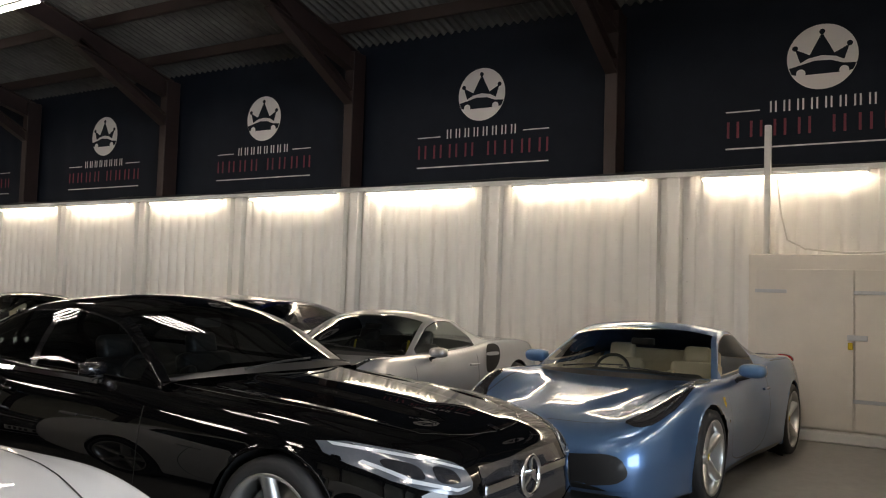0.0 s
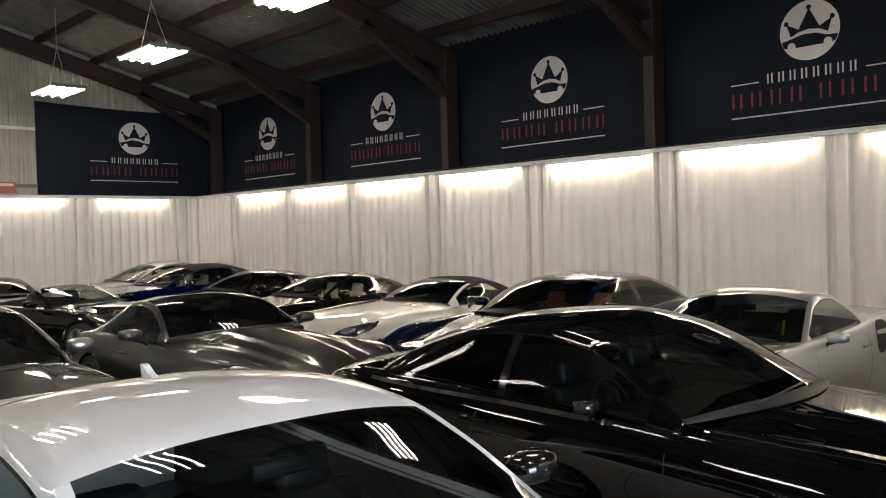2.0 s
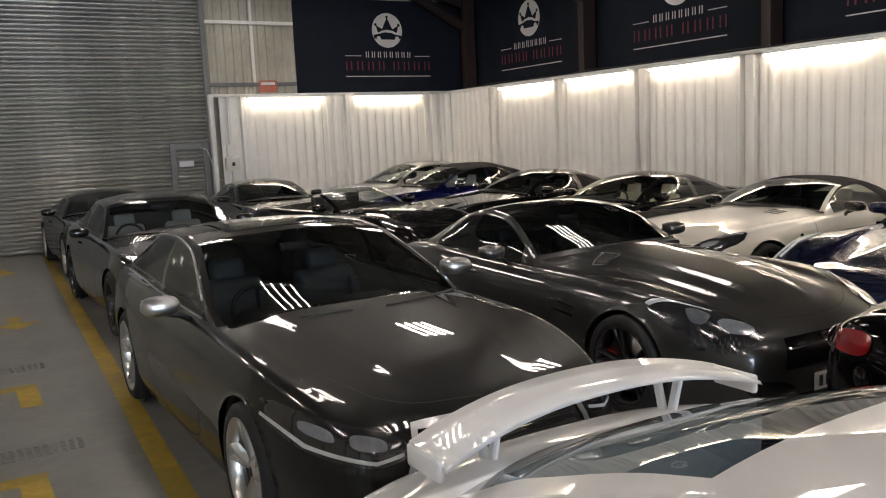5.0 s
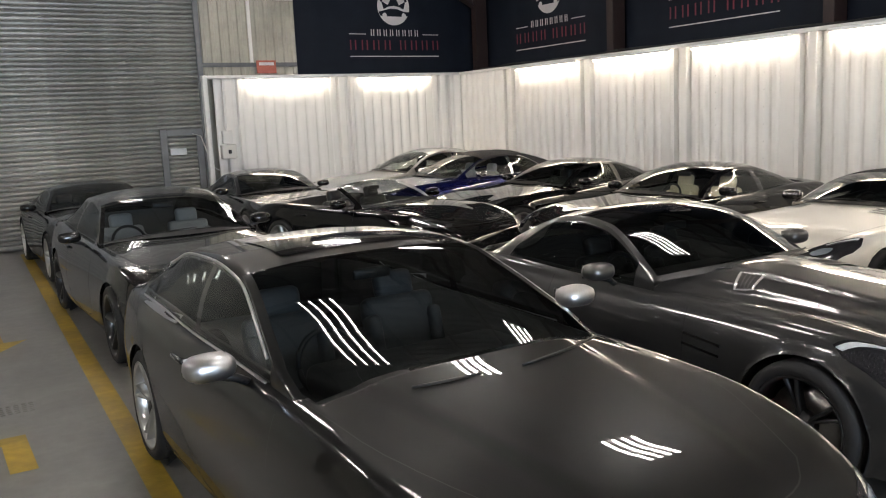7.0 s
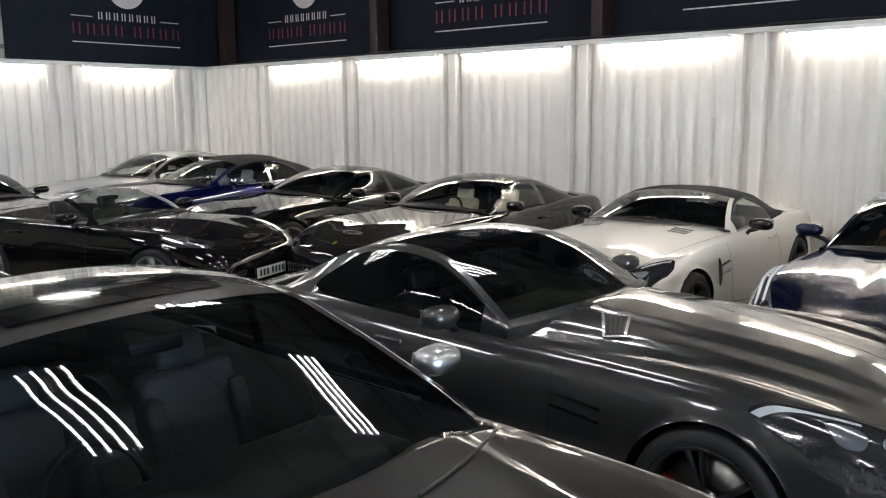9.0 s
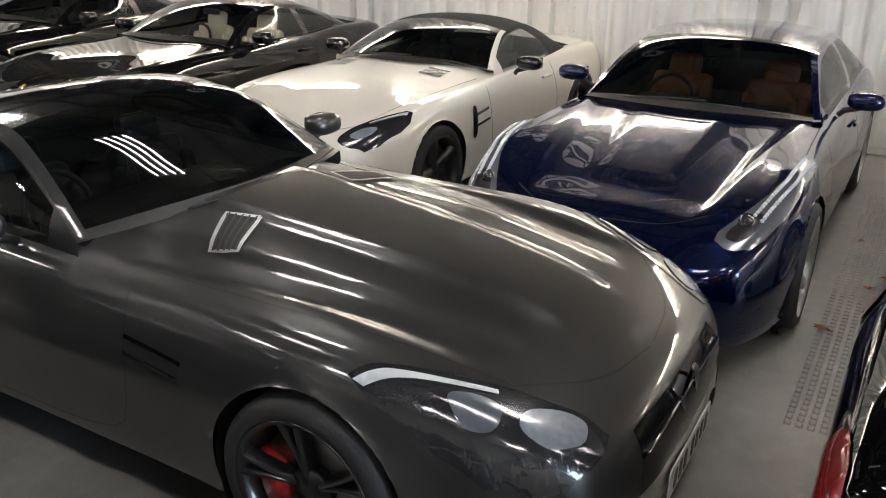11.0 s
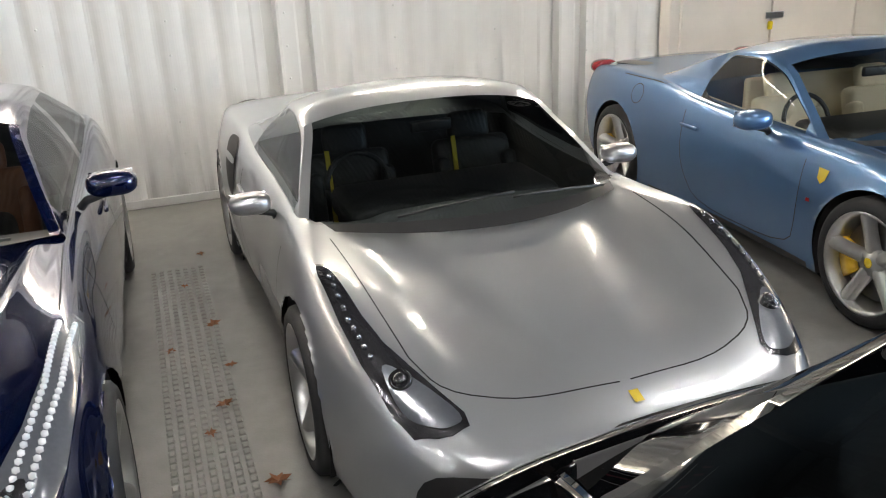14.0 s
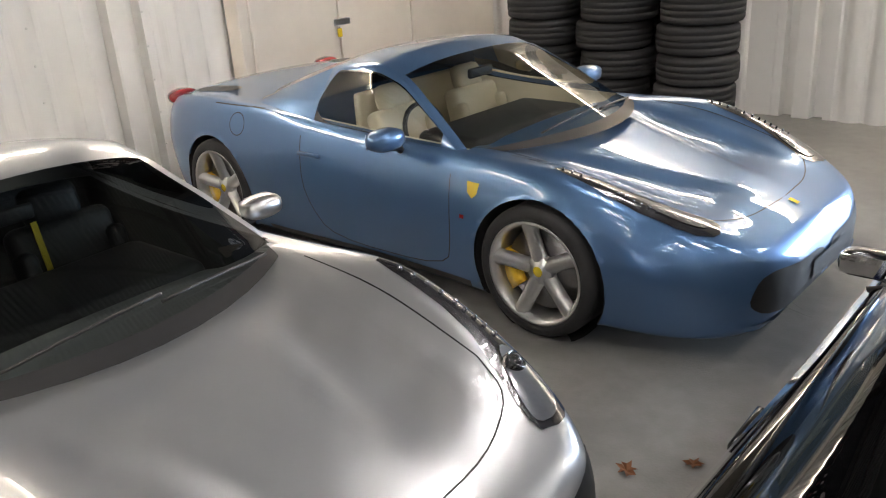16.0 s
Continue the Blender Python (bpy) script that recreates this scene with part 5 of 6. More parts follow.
def extra_gt(root, sh, s):
    plate(root, sh, 0.33)
    h = sh.drop(0, 0.6, "front", 0.02)
    v, f = lathe([(0.075, 0), (0.085, 0.012), (0.095, 0)], 28, "z")
    r = part("grille_ring", mesh_of("grille_ring", v, f), M["chrome"], root)
    r.matrix_basis = pose(h.x - 0.01, 0, 0.56, 0, -90, 0)
    part("grille_bar", box(h.x - 0.01, -0.44, 0.552, h.x + 0.01, 0.44, 0.568, 0.004), M["chrome"], root)
    for sg in (1, -1):
        part("bonnet_vent", sh.patch([(1.66, sg * 0.3), (1.56, sg * 0.54), (1.66, sg * 0.58), (1.8, sg * 0.34)], "down", 0.006, 0.025), M["seal"], root)
        for k in range(5):
            f = (k + 0.5) / 5
            part("vent_slat", sh.ribbon([(1.66 + 0.14 * f, sg * (0.3 + 0.04 * f)), (1.56 + 0.1 * f, sg * (0.54 + 0.04 * f))], "down", 0.008, 0.012), M["black_plastic"], root)
        part("vent_frame", sh.ribbon([(1.66, sg * 0.3), (1.56, sg * 0.54), (1.66, sg * 0.58), (1.8, sg * 0.34), (1.66, sg * 0.3)], "down", 0.016, 0.01), M["alu"], root)


def spec_gt():
    P = paint("graphite_metallic_paint", (0.064, 0.0645, 0.065), 0.65, 0.28, ior=1.58)
    return front_engine(paint=P, glass=GLASS_DARK, top_mat=M["gloss_black"], quarter_mat=P, label="graphite grey metallic sports coupe with a dark glass roof", L=4.55, W=0.97,
                        axles=(0.97, 3.6), rim=M["rim_dark"], caliper=M["caliper_red"], wheel_r=0.345, mirror_mat=P, fields=((0.2, 0.3, 0.3, 1.9, 0.024, 0.035), (0.42, 0.58, 0.35, 1.9, 0.02, 0.035), (0.6, 0.74, 0.4, 1.9, -0.016, 0.04)), spokes=5, rim_style="twin",
                        top=[(0, 0.5), (0.04, 0.6), (0.15, 0.69), (0.45, 0.79), (1.0, 0.89), (1.6, 0.95), (2.0, 0.98), (3.4, 1.0), (4.1, 0.95), (4.4, 0.9), (4.5, 0.82), (4.55, 0.72)],
                        cabin=(2.1, 2.72, 3.2, 4.2),
                        roof=[(2.1, 0.975), (2.32, 1.11), (2.55, 1.23), (2.72, 1.285), (3.0, 1.315), (3.25, 1.29), (3.62, 1.175), (3.95, 1.035), (4.2, 0.95)],
                        edge=[(2.1, 0.8), (2.45, 0.7), (2.72, 0.635), (3.2, 0.61), (3.7, 0.59), (4.2, 0.62)],
                        shoulder=[(0, 0.47), (0.04, 0.56), (0.15, 0.65), (0.45, 0.77), (0.95, 0.86), (1.5, 0.87), (2.2, 0.88), (3.0, 0.91), (3.6, 0.94), (4.1, 0.91), (4.4, 0.85), (4.5, 0.78), (4.55, 0.7)],
                        plan=[(0, 0.42), (0.03, 0.58), (0.1, 0.72), (0.28, 0.84), (0.55, 0.915), (0.95, 0.965), (1.6, 0.935), (2.4, 0.935), (3.1, 0.955), (3.6, 0.975), (4.1, 0.93), (4.4, 0.85), (4.5, 0.77), (4.55, 0.66)],
                        bottom=[(0, 0.28), (0.12, 0.2), (0.5, 0.16), (4.0, 0.17), (4.4, 0.28), (4.55, 0.42)],
                        dlo=(2.28, 3.6), pillar=99, crown=0.05, bow=0.16, mirror=(2.38, 1.02, 1.0),
                        covers=[("headlight", [(0.12, 0.52), (0.1, 0.64), (0.18, 0.78), (0.42, 0.88), (0.84, 0.9), (0.74, 0.81), (0.46, 0.66)], "down", M["lamp_dark"], 0.004),
                                ("headlight_lens", [(0.17, 0.57), (0.15, 0.65), (0.22, 0.74), (0.32, 0.76), (0.33, 0.68), (0.24, 0.59)], "down", M["lamp_bowl"], 0.008),
                                ("headlight_lens", [(0.38, 0.72), (0.36, 0.8), (0.46, 0.84), (0.54, 0.8), (0.47, 0.74)], "down", M["lamp_glass"], 0.008),
                                ("headlight_strip", [(0.42, 0.68), (0.72, 0.83), (0.8, 0.885), (0.76, 0.885), (0.69, 0.845), (0.41, 0.695)], "down", M["lamp_bead"], 0.01),
                                ("air_intake", [(0.4, 0.24), (0.72, 0.28), (0.74, 0.4), (0.44, 0.36)], "front", M["gloss_black"], 0.005),
                                ("vent_fin", [(1.48, 0.6), (1.76, 0.63), (1.76, 0.645), (1.48, 0.615)], "right", M["chrome"], 0.01),
                                ("vent_fin", [(1.48, 0.66), (1.76, 0.69), (1.76, 0.705), (1.48, 0.675)], "right", M["chrome"], 0.01)],
                        single=[("grille", [(-0.5, 0.44), (0.5, 0.44), (0.44, 0.62), (-0.44, 0.62)], "front", M["gloss_black"], 0.004)],
                        extra=extra_gt)


def extra_coupe(root, sh, s):
    plate(root, sh, 0.34)
    h = sh.drop(0, 0.6, "front", 0.02)
    v, f = lathe([(0.085, 0), (0.095, 0.014), (0.108, 0)], 28, "z")
    r = part("grille_ring", mesh_of("grille_ring", v, f), M["chrome"], root)
    r.matrix_basis = pose(h.x - 0.01, 0, 0.58, 0, -90, 0)
    for k in range(3):
        a = math.radians(90 + 120 * k)
        part("ring_spoke", box(h.x - 0.016, -0.008, 0, h.x - 0.004, 0.008, 0.09), M["chrome"], root).matrix_basis = Matrix.Translation((0, 0, 0.58)) @ Matrix.Rotation(a - math.pi / 2, 4, "X")
    part("grille_bar", box(h.x - 0.004, -0.45, 0.555, h.x + 0.012, 0.45, 0.605, 0.006), M["chrome"], root)
    shield(root, sh, 0.2, mat_=M["chrome"], size=0.05)
    for way in ("right", "left"):
        part("beltline_trim", sh.ribbon([(2.1, 0.925), (2.8, 0.945), (3.4, 0.955), (4.0, 0.97)], way, 0.02, 0.012), M["chrome"], root)


def coupe_shape(**kw):
    s = front_engine(L=5.03, W=0.95, axles=(0.88, 3.83), wheel_r=0.35,
                     top=[(0, 0.56), (0.04, 0.68), (0.15, 0.77), (0.45, 0.85), (1.0, 0.93), (1.6, 0.99), (2.0, 1.03), (3.4, 1.04), (4.3, 1.05), (4.75, 1.01), (4.97, 0.92), (5.03, 0.82)],
                     shoulder=[(0, 0.54), (0.04, 0.64), (0.15, 0.73), (0.45, 0.83), (0.88, 0.9), (1.5, 0.93), (2.2, 0.945), (3.0, 0.96), (3.8, 1.0), (4.4, 0.99), (4.75, 0.95), (4.97, 0.86), (5.03, 0.78)],
                     plan=[(0, 0.46), (0.03, 0.6), (0.1, 0.72), (0.28, 0.83), (0.55, 0.9), (0.88, 0.94), (1.6, 0.935), (2.4, 0.94), (3.2, 0.95), (3.83, 0.95), (4.4, 0.91), (4.8, 0.83), (4.98, 0.74), (5.03, 0.64)],
                     bottom=[(0, 0.26), (0.12, 0.19), (0.5, 0.17), (4.4, 0.18), (4.8, 0.28), (5.03, 0.42)],
                     cabin=(1.82, 2.5, 3.3, 4.5),
                     roof=[(1.82, 1.0), (2.05, 1.14), (2.3, 1.28), (2.5, 1.355), (2.9, 1.41), (3.3, 1.39), (3.8, 1.27), (4.2, 1.14), (4.5, 1.05)],
                     edge=[(1.82, 0.8), (2.2, 0.69), (2.5, 0.62), (3.3, 0.6), (3.9, 0.6), (4.5, 0.66)],
                     dlo=(2.02, 3.95), pillar=3.02, mirror=(2.2, 1.0, 1.02), handle=(3.0, 0.84))
    s.update(kw)
    return s


def spec_merc():
    P = paint("black_metallic_paint", (0.002, 0.002, 0.0022), 0.0, 0.5, ior=1.5, spec=0.0)
    return coupe_shape(paint=P, glass=GLASS_DARK, trim=M["gloss_black"], label="gloss black luxury coupe with tinted windows and chrome trim", shoulder=[(0, 0.54), (0.04, 0.63), (0.15, 0.71), (0.45, 0.8), (0.88, 0.865), (1.5, 0.9), (2.2, 0.94), (3.0, 0.96), (3.8, 1.0), (4.4, 0.99), (4.75, 0.95), (4.97, 0.86), (5.03, 0.78)], mirror_mat=M["gloss_black"], mirror=(2.34, 0.87, 1.0), mirror_scale=0.68, fields=((0.22, 0.42, 0.25, 1.75, 0.02, 0.045), (0.52, 0.7, 0.3, 1.75, -0.012, 0.05)),
                       covers=[("headlight", [(0.5, 0.6), (0.52, 0.7), (0.68, 0.755), (0.88, 0.81), (0.9, 0.73), (0.8, 0.63), (0.62, 0.58)], "front", M["lamp_glass"], 0.004),
                               ("headlight_lens", [(0.58, 0.63), (0.59, 0.69), (0.69, 0.715), (0.7, 0.64)], "front", M["lamp_dark"], 0.008),
                               ("headlight_lens", [(0.73, 0.65), (0.73, 0.72), (0.82, 0.745), (0.82, 0.68)], "front", M["lamp_dark"], 0.008),
                               ("headlight_strip", [(0.53, 0.69), (0.68, 0.742), (0.87, 0.795), (0.87, 0.78), (0.68, 0.728), (0.53, 0.678)], "front", M["lamp_bead"], 0.011),
                               ("headlight_strip", [(0.53, 0.615), (0.62, 0.6), (0.78, 0.645), (0.86, 0.72), (0.85, 0.73), (0.77, 0.66), (0.62, 0.615)], "front", M["lamp_bead"], 0.011),
                               ("air_intake", [(0.4, 0.28), (0.72, 0.3), (0.72, 0.42), (0.46, 0.4)], "front", M["gloss_black"], 0.005),
                               ("tail_light", [(0.42, 0.74), (0.74, 0.72), (0.72, 0.86), (0.44, 0.9)], "rear", M["red_lens"], 0.008),
                               ("tail_light", [(4.46, 0.76), (4.72, 0.76), (4.7, 0.87), (4.44, 0.89)], "right", M["red_lens"], 0.008)],
                       single=[("grille", [(-0.48, 0.44), (0.48, 0.44), (0.42, 0.68), (-0.42, 0.68)], "front", M["lamp_dark"], 0.004)],
                       seams_down=[[(0.17, 0.02), (0.2, 0.3), (0.32, 0.5)], [(0.32, 0.5), (1.0, 0.72), (1.75, 0.75)], [(4.42, 0.0), (4.44, 0.6), (4.6, 0.66), (4.9, 0.62)]],
                       extra=extra_coupe)


def extra_rs(root, sh, s):
    plate(root, sh, 0.45)
    part("grille_frame", sh.ribbon([(-0.44, 0.33), (-0.5, 0.5), (-0.42, 0.72), (0.42, 0.72), (0.5, 0.5), (0.44, 0.33), (-0.44, 0.33)], "front", 0.03, 0.016), M["alu"], root)
    # honeycomb mesh as fine bars
    for k in range(12):
        z = 0.35 + 0.031 * k
        part("grille_bar", sh.ribbon([(-0.4, z), (0.4, z)], "front", 0.007, 0.012), M["black_plastic"], root)
    x0, x1 = s["cabin"][1] + 0.12, s["cabin"][1] + 0.72
    verts = []
    for x in np.linspace(x0, x1, 9):
        for y in np.linspace(-0.42, 0.42, 11):
            hit, n, _, _ = sh.cabin_bvh.ray_cast(Vector((x, y, 5)), Vector((0, 0, -1)))
            verts.append(hit + Vector((0, 0, 0.006)))
    part("sunroof", mesh_of("sunroof", verts, [(i * 11 + j, (i + 1) * 11 + j, (i + 1) * 11 + j + 1, i * 11 + j + 1) for i in range(8) for j in range(10)]), M["gloss_black"], root, "black glass sunroof")
    for way, sg in (("right", 1), ("left", -1)):
        part("window_strip", sh.ribbon([(1.9, 0.945), (2.6, 0.965), (3.4, 0.98), (4.1, 1.0)], way, 0.018, 0.012), M["alu"], root)
        # bright frame round the side windows
        for low in (False, True):
            pts = []
            for x in np.linspace(1.95, 4.1, 26):
                if low:
                    pts.append((x, sg * (sh.belt_in * sh.plan(x) + 0.006), sh.sh(x) + 0.002))
                else:
                    pts.append((x, sg * (sh.edge(x) + 0.016), sh.roof(x) - 0.062))
            v, f = tube_along(pts, 0.008, 6)
            part("window_strip", mesh_of("window_strip", v, f), M["alu"], root)


def spec_rs7():
    P = paint("daytona_grey_paint", (0.014, 0.0139, 0.0138), 0.4, 0.36, ior=1.5)
    return coupe_shape(paint=P, glass=GLASS_SMOKE, side_glass=GLASS_CLEAR, leather=M["leather_slate"], bow=0.15, trim=M["gloss_black"], fields=((0.3, 0.56, 0.2, 1.65, 0.014, 0.05),), label="dark grey metallic four-door fastback with aluminium mirrors", mirror_mat=M["alu"],
                       L=5.01, W=0.955, axles=(0.93, 3.85), rim_style="twin",
                       cabin=(1.55, 2.55, 3.5, 4.8), roof=[(1.55, 0.925), (1.98, 1.125), (2.28, 1.26), (2.55, 1.355), (3.0, 1.395), (3.5, 1.375), (4.0, 1.27), (4.45, 1.14), (4.8, 1.03)],
                       edge=[(1.55, 0.86), (2.1, 0.755), (2.55, 0.68), (3.5, 0.64), (4.1, 0.61), (4.8, 0.64)], dlo=(1.9, 4.2), pillar=2.95, mirror=(2.05, 1.02, 1.03), rear_bow=0.05, crown=0.045,
                       covers=[("headlight", [(0.47, 0.61), (0.49, 0.7), (0.68, 0.75), (0.9, 0.8), (0.91, 0.7), (0.84, 0.625), (0.62, 0.58)], "front", M["lamp_dark"], 0.004),
                               ("headlight_lens", [(0.56, 0.645), (0.56, 0.695), (0.69, 0.725), (0.7, 0.66)], "front", M["lamp_bowl"], 0.008),
                               ("headlight_lens", [(0.74, 0.675), (0.74, 0.73), (0.82, 0.75), (0.83, 0.7)], "front", M["lamp_bowl"], 0.008),
                               ("headlight_strip", [(0.5, 0.622), (0.62, 0.598), (0.83, 0.64), (0.9, 0.71), (0.895, 0.725), (0.82, 0.657), (0.62, 0.614), (0.5, 0.636)], "front", M["lamp_bead"], 0.011),
                               ("air_intake", [(0.54, 0.25), (0.76, 0.27), (0.77, 0.4), (0.6, 0.37)], "front", M["gloss_black"], 0.005),
                               ("intake_blade", [(0.73, 0.27), (0.78, 0.27), (0.78, 0.42), (0.7, 0.4)], "front", M["alu"], 0.012)],
                       single=[("grille", [(-0.44, 0.33), (0.44, 0.33), (0.5, 0.5), (0.42, 0.72), (-0.42, 0.72), (-0.5, 0.5)], "front", M["lamp_dark"], 0.004)],
                       seams_down=[[(0.14, 0.02), (0.18, 0.36), (0.3, 0.5)], [(0.3, 0.5), (0.9, 0.76), (1.6, 0.78)]],
                       seams_side=[[(1.72, 0.88), (1.7, 0.5), (1.78, 0.24), (2.9, 0.24), (2.95, 0.9)], [(2.95, 0.24), (3.5, 0.24), (3.62, 0.6), (3.9, 0.92)]], extra=extra_rs)


def extra_racer(root, sh, s):
    plate(root, sh, 0.5, "rear")
    # rear wing: a bowed blade on two stays, with end plates
    n, verts, faces = 24, [], []
    prof = [(-0.115, 0.0), (-0.105, 0.012), (-0.03, 0.02), (0.05, 0.018), (0.1, 0.032), (0.102, 0.024), (0.05, 0.0), (-0.03, -0.006)]
    for i in range(n + 1):
        u = 2 * i / n - 1
        y = -0.085 + 0.655 * u
        z = 1.1 - 0.085 * abs(u) ** 2.4
        x = 4.55 - 0.06 * u * u
        for a, b in prof:
            verts.append((x + a, y, z + b))
    k = len(prof)
    for i in range(n):
        for j in range(k):
            faces.append((i * k + j, i * k + (j + 1) % k, (i + 1) * k + (j + 1) % k, (i + 1) * k + j))
    faces += [tuple(range(k)), tuple(range(n * k, n * k + k))[::-1]]
    w = part("rear_wing", mesh_of("rear_wing", verts, faces), s["paint"], root, "bowed white rear wing on two stays")
    for sg in (1, -1):
        for lean in (-0.035, 0.035):
            stay = part("wing_stay", box(-0.018, -0.011, -0.09, 0.018, 0.011, 0.09, 0.006), s["paint"], w)
            stay.matrix_basis = Matrix.Translation((4.53 + lean, -0.05 + sg * 0.38, 1.0)) @ Matrix.Rotation(lean * 7, 4, "Y")
        part("wing_end", box(4.4, -0.085 + sg * 0.655 - 0.013, 0.975, 4.59, -0.085 + sg * 0.655 + 0.013, 1.045, 0.011, 2), s["paint"], w, smooth=True)
    hit, nn, _, _ = sh.cabin_bvh.ray_cast(Vector((3.1, 0, 5)), Vector((0, 0, -1)))
    fin = [(-0.07, -0.01), (0.05, -0.01), (0.06, 0.048), (0.04, 0.045), (0.0, 0.02)]
    fv = [(hit.x + a, y, hit.z + b) for y in (-0.014, 0.014) for a, b in fin]
    part("roof_fin", mesh_of("roof_fin", fv, [(0, 1, 2, 3, 4), (9, 8, 7, 6, 5)] + [(i, i + 5, (i + 1) % 5 + 5, (i + 1) % 5) for i in range(5)], False), s["paint"], root)
    v, f = lathe([(0.0, 0.004), (0.075, 0.004), (0.08, 0.0)], 28, "y")
    cap = part("fuel_cap", mesh_of("fuel_cap", v, f), s["paint"], root)
    cap.location = sh.drop(4.3, 0.82, "right", 0.002)


def spec_racer():
    P = paint("glacier_white_paint", (0.9, 0.91, 0.93), 0.0, 0.3, 0.01)
    return coupe_shape(paint=P, glass=GLASS_DARK, side_glass=GLASS_DARK, label="white lightweight coupe with rear wing on two stays", L=4.82, W=0.96, axles=(0.87, 3.62),
                       top=[(0, 0.58), (0.04, 0.7), (0.15, 0.79), (0.45, 0.86), (1.0, 0.92), (1.6, 0.97), (2.0, 1.0), (3.4, 1.03), (4.2, 1.0), (4.6, 0.95), (4.78, 0.87), (4.82, 0.78)],
                       shoulder=[(0, 0.56), (0.04, 0.68), (0.15, 0.77), (0.45, 0.86), (0.88, 0.92), (1.5, 0.92), (2.2, 0.94), (3.0, 0.97), (3.6, 1.01), (4.15, 0.98), (4.6, 0.9), (4.78, 0.82), (4.82, 0.74)],
                       plan=[(0, 0.46), (0.03, 0.6), (0.1, 0.71), (0.28, 0.81), (0.55, 0.88), (0.88, 0.915), (1.6, 0.91), (2.4, 0.92), (3.1, 0.94), (3.62, 0.95), (4.2, 0.9), (4.6, 0.8), (4.77, 0.74), (4.82, 0.64)],
                       bottom=[(0, 0.26), (0.12, 0.19), (0.5, 0.17), (4.2, 0.18), (4.6, 0.28), (4.82, 0.42)],
                       crown=0.055, rear_in=1, cabin=(1.7, 2.28, 3.4, 4.45), roof=[(1.7, 0.975), (1.92, 1.13), (2.11, 1.255), (2.28, 1.338), (2.42, 1.37), (2.8, 1.405), (3.15, 1.39), (3.6, 1.29), (4.05, 1.13), (4.45, 0.99)],
                       edge=[(1.7, 0.8), (2.02, 0.71), (2.28, 0.645), (3.1, 0.605), (3.7, 0.59), (4.4, 0.64)], dlo=(1.9, 3.5), pillar=99, side_top=0.14, taper=0.55, trim=M["gloss_black"], mirror=(2.1, 1.02, 1.02), mirror_mat=M["gloss_black"],
                       seams_down=[[(0.2, 0.02), (0.24, 0.3), (0.4, 0.55)], [(0.4, 0.55), (1.0, 0.72), (1.7, 0.76)]],
                       covers=[("headlight", [(0.1, 0.42), (0.08, 0.5), (0.16, 0.58), (0.24, 0.5), (0.2, 0.42)], "down", M["lamp_inner"], 0.006),
                               ("tail_light", [(0.5, 0.66), (0.76, 0.66), (0.74, 0.78), (0.5, 0.8)], "rear", M["red_lens"], 0.008)], extra=extra_racer)


def extra_plain(root, sh, s):
    plate(root, sh, 0.38)


car(spec_458(), pose(6.03, 3.13, 0, 0, 0, -2.5))
car(spec_488(), pose(5.98, 6.0, 0))
car(spec_ff(), pose(5.7, 8.55, 0))
car(spec_sls(), pose(6.24, 11.12, 0))
BLACK = paint("gloss_black_paint", (0.003, 0.003, 0.0033), 0.0, 0.5, ior=1.55, spec=0.03)
DARK_GREY = paint("dark_grey_metallic_paint", (0.022, 0.022, 0.023), 0.6, 0.24)
NAVY = paint("royal_blue_metallic_paint", (0.003, 0.006, 0.07), 0.5, 0.25)
SILVER = paint("silver_paint", (0.45, 0.46, 0.47), 0.85, 0.3)
HLD = [("headlight", HL_DOWN, "down", M["lamp_inner"], 0.004), ("headlight_lens", [(0.34, 0.6), (0.33, 0.66), (0.42, 0.74), (0.5, 0.72), (0.44, 0.64)], "down", M["lamp_dark"], 0.008)]
GR = [("grille", [(-0.42, 0.36), (0.42, 0.36), (0.38, 0.54), (-0.38, 0.54)], "front", M["gloss_black"], 0.004)]
car(front_engine(paint=BLACK, glass=GLASS_CLEAR, leather=M["leather_cream"], label="gloss black grand tourer coupe with cream seats", L=4.75, axles=(0.95, 3.7), covers=HLD, single=GR, extra=sport_front), pose(6.3, 13.9, 0))
car(front_engine(paint=BLACK, glass=GLASS_MID, leather=M["leather_black"], label="gloss black front-engined sports coupe", covers=HLD, single=GR, extra=extra_plain), pose(6.5, 16.7, 0))
car(coupe_shape(paint=NAVY, glass=GLASS_CLEAR, leather=M["leather_grey"], top_mat=M["soft_top"], quarter_mat=M["soft_top"], rail_mat=M["soft_top"], roof_label="closed black fabric hood", label="royal blue convertible with a closed black fabric hood", L=4.8, trim=M["chrome"], mirror_mat=M["chrome"], covers=HLD, single=GR, dlo=(2.02, 3.7), extra=extra_plain, roof=[(1.82, 1.0), (2.05, 1.12), (2.3, 1.25), (2.5, 1.32), (2.9, 1.385), (3.3, 1.38), (3.8, 1.27), (4.2, 1.14), (4.5, 1.05)]), pose(6.3, 19.3, 0))
car(coupe_shape(paint=SILVER, glass=GLASS_CLEAR, label="silver grey coupe parked in the corner", L=4.8, covers=HLD, single=GR, extra=extra_plain), pose(6.6, 21.6, 0))
car(stretched(spec_merc(), 0.955, 1.04), pose(4.62, 2.46, 0, 0, 0, 90))
car(spec_gt(), pose(4.7, 7.72, 0, 0, 0, 90))
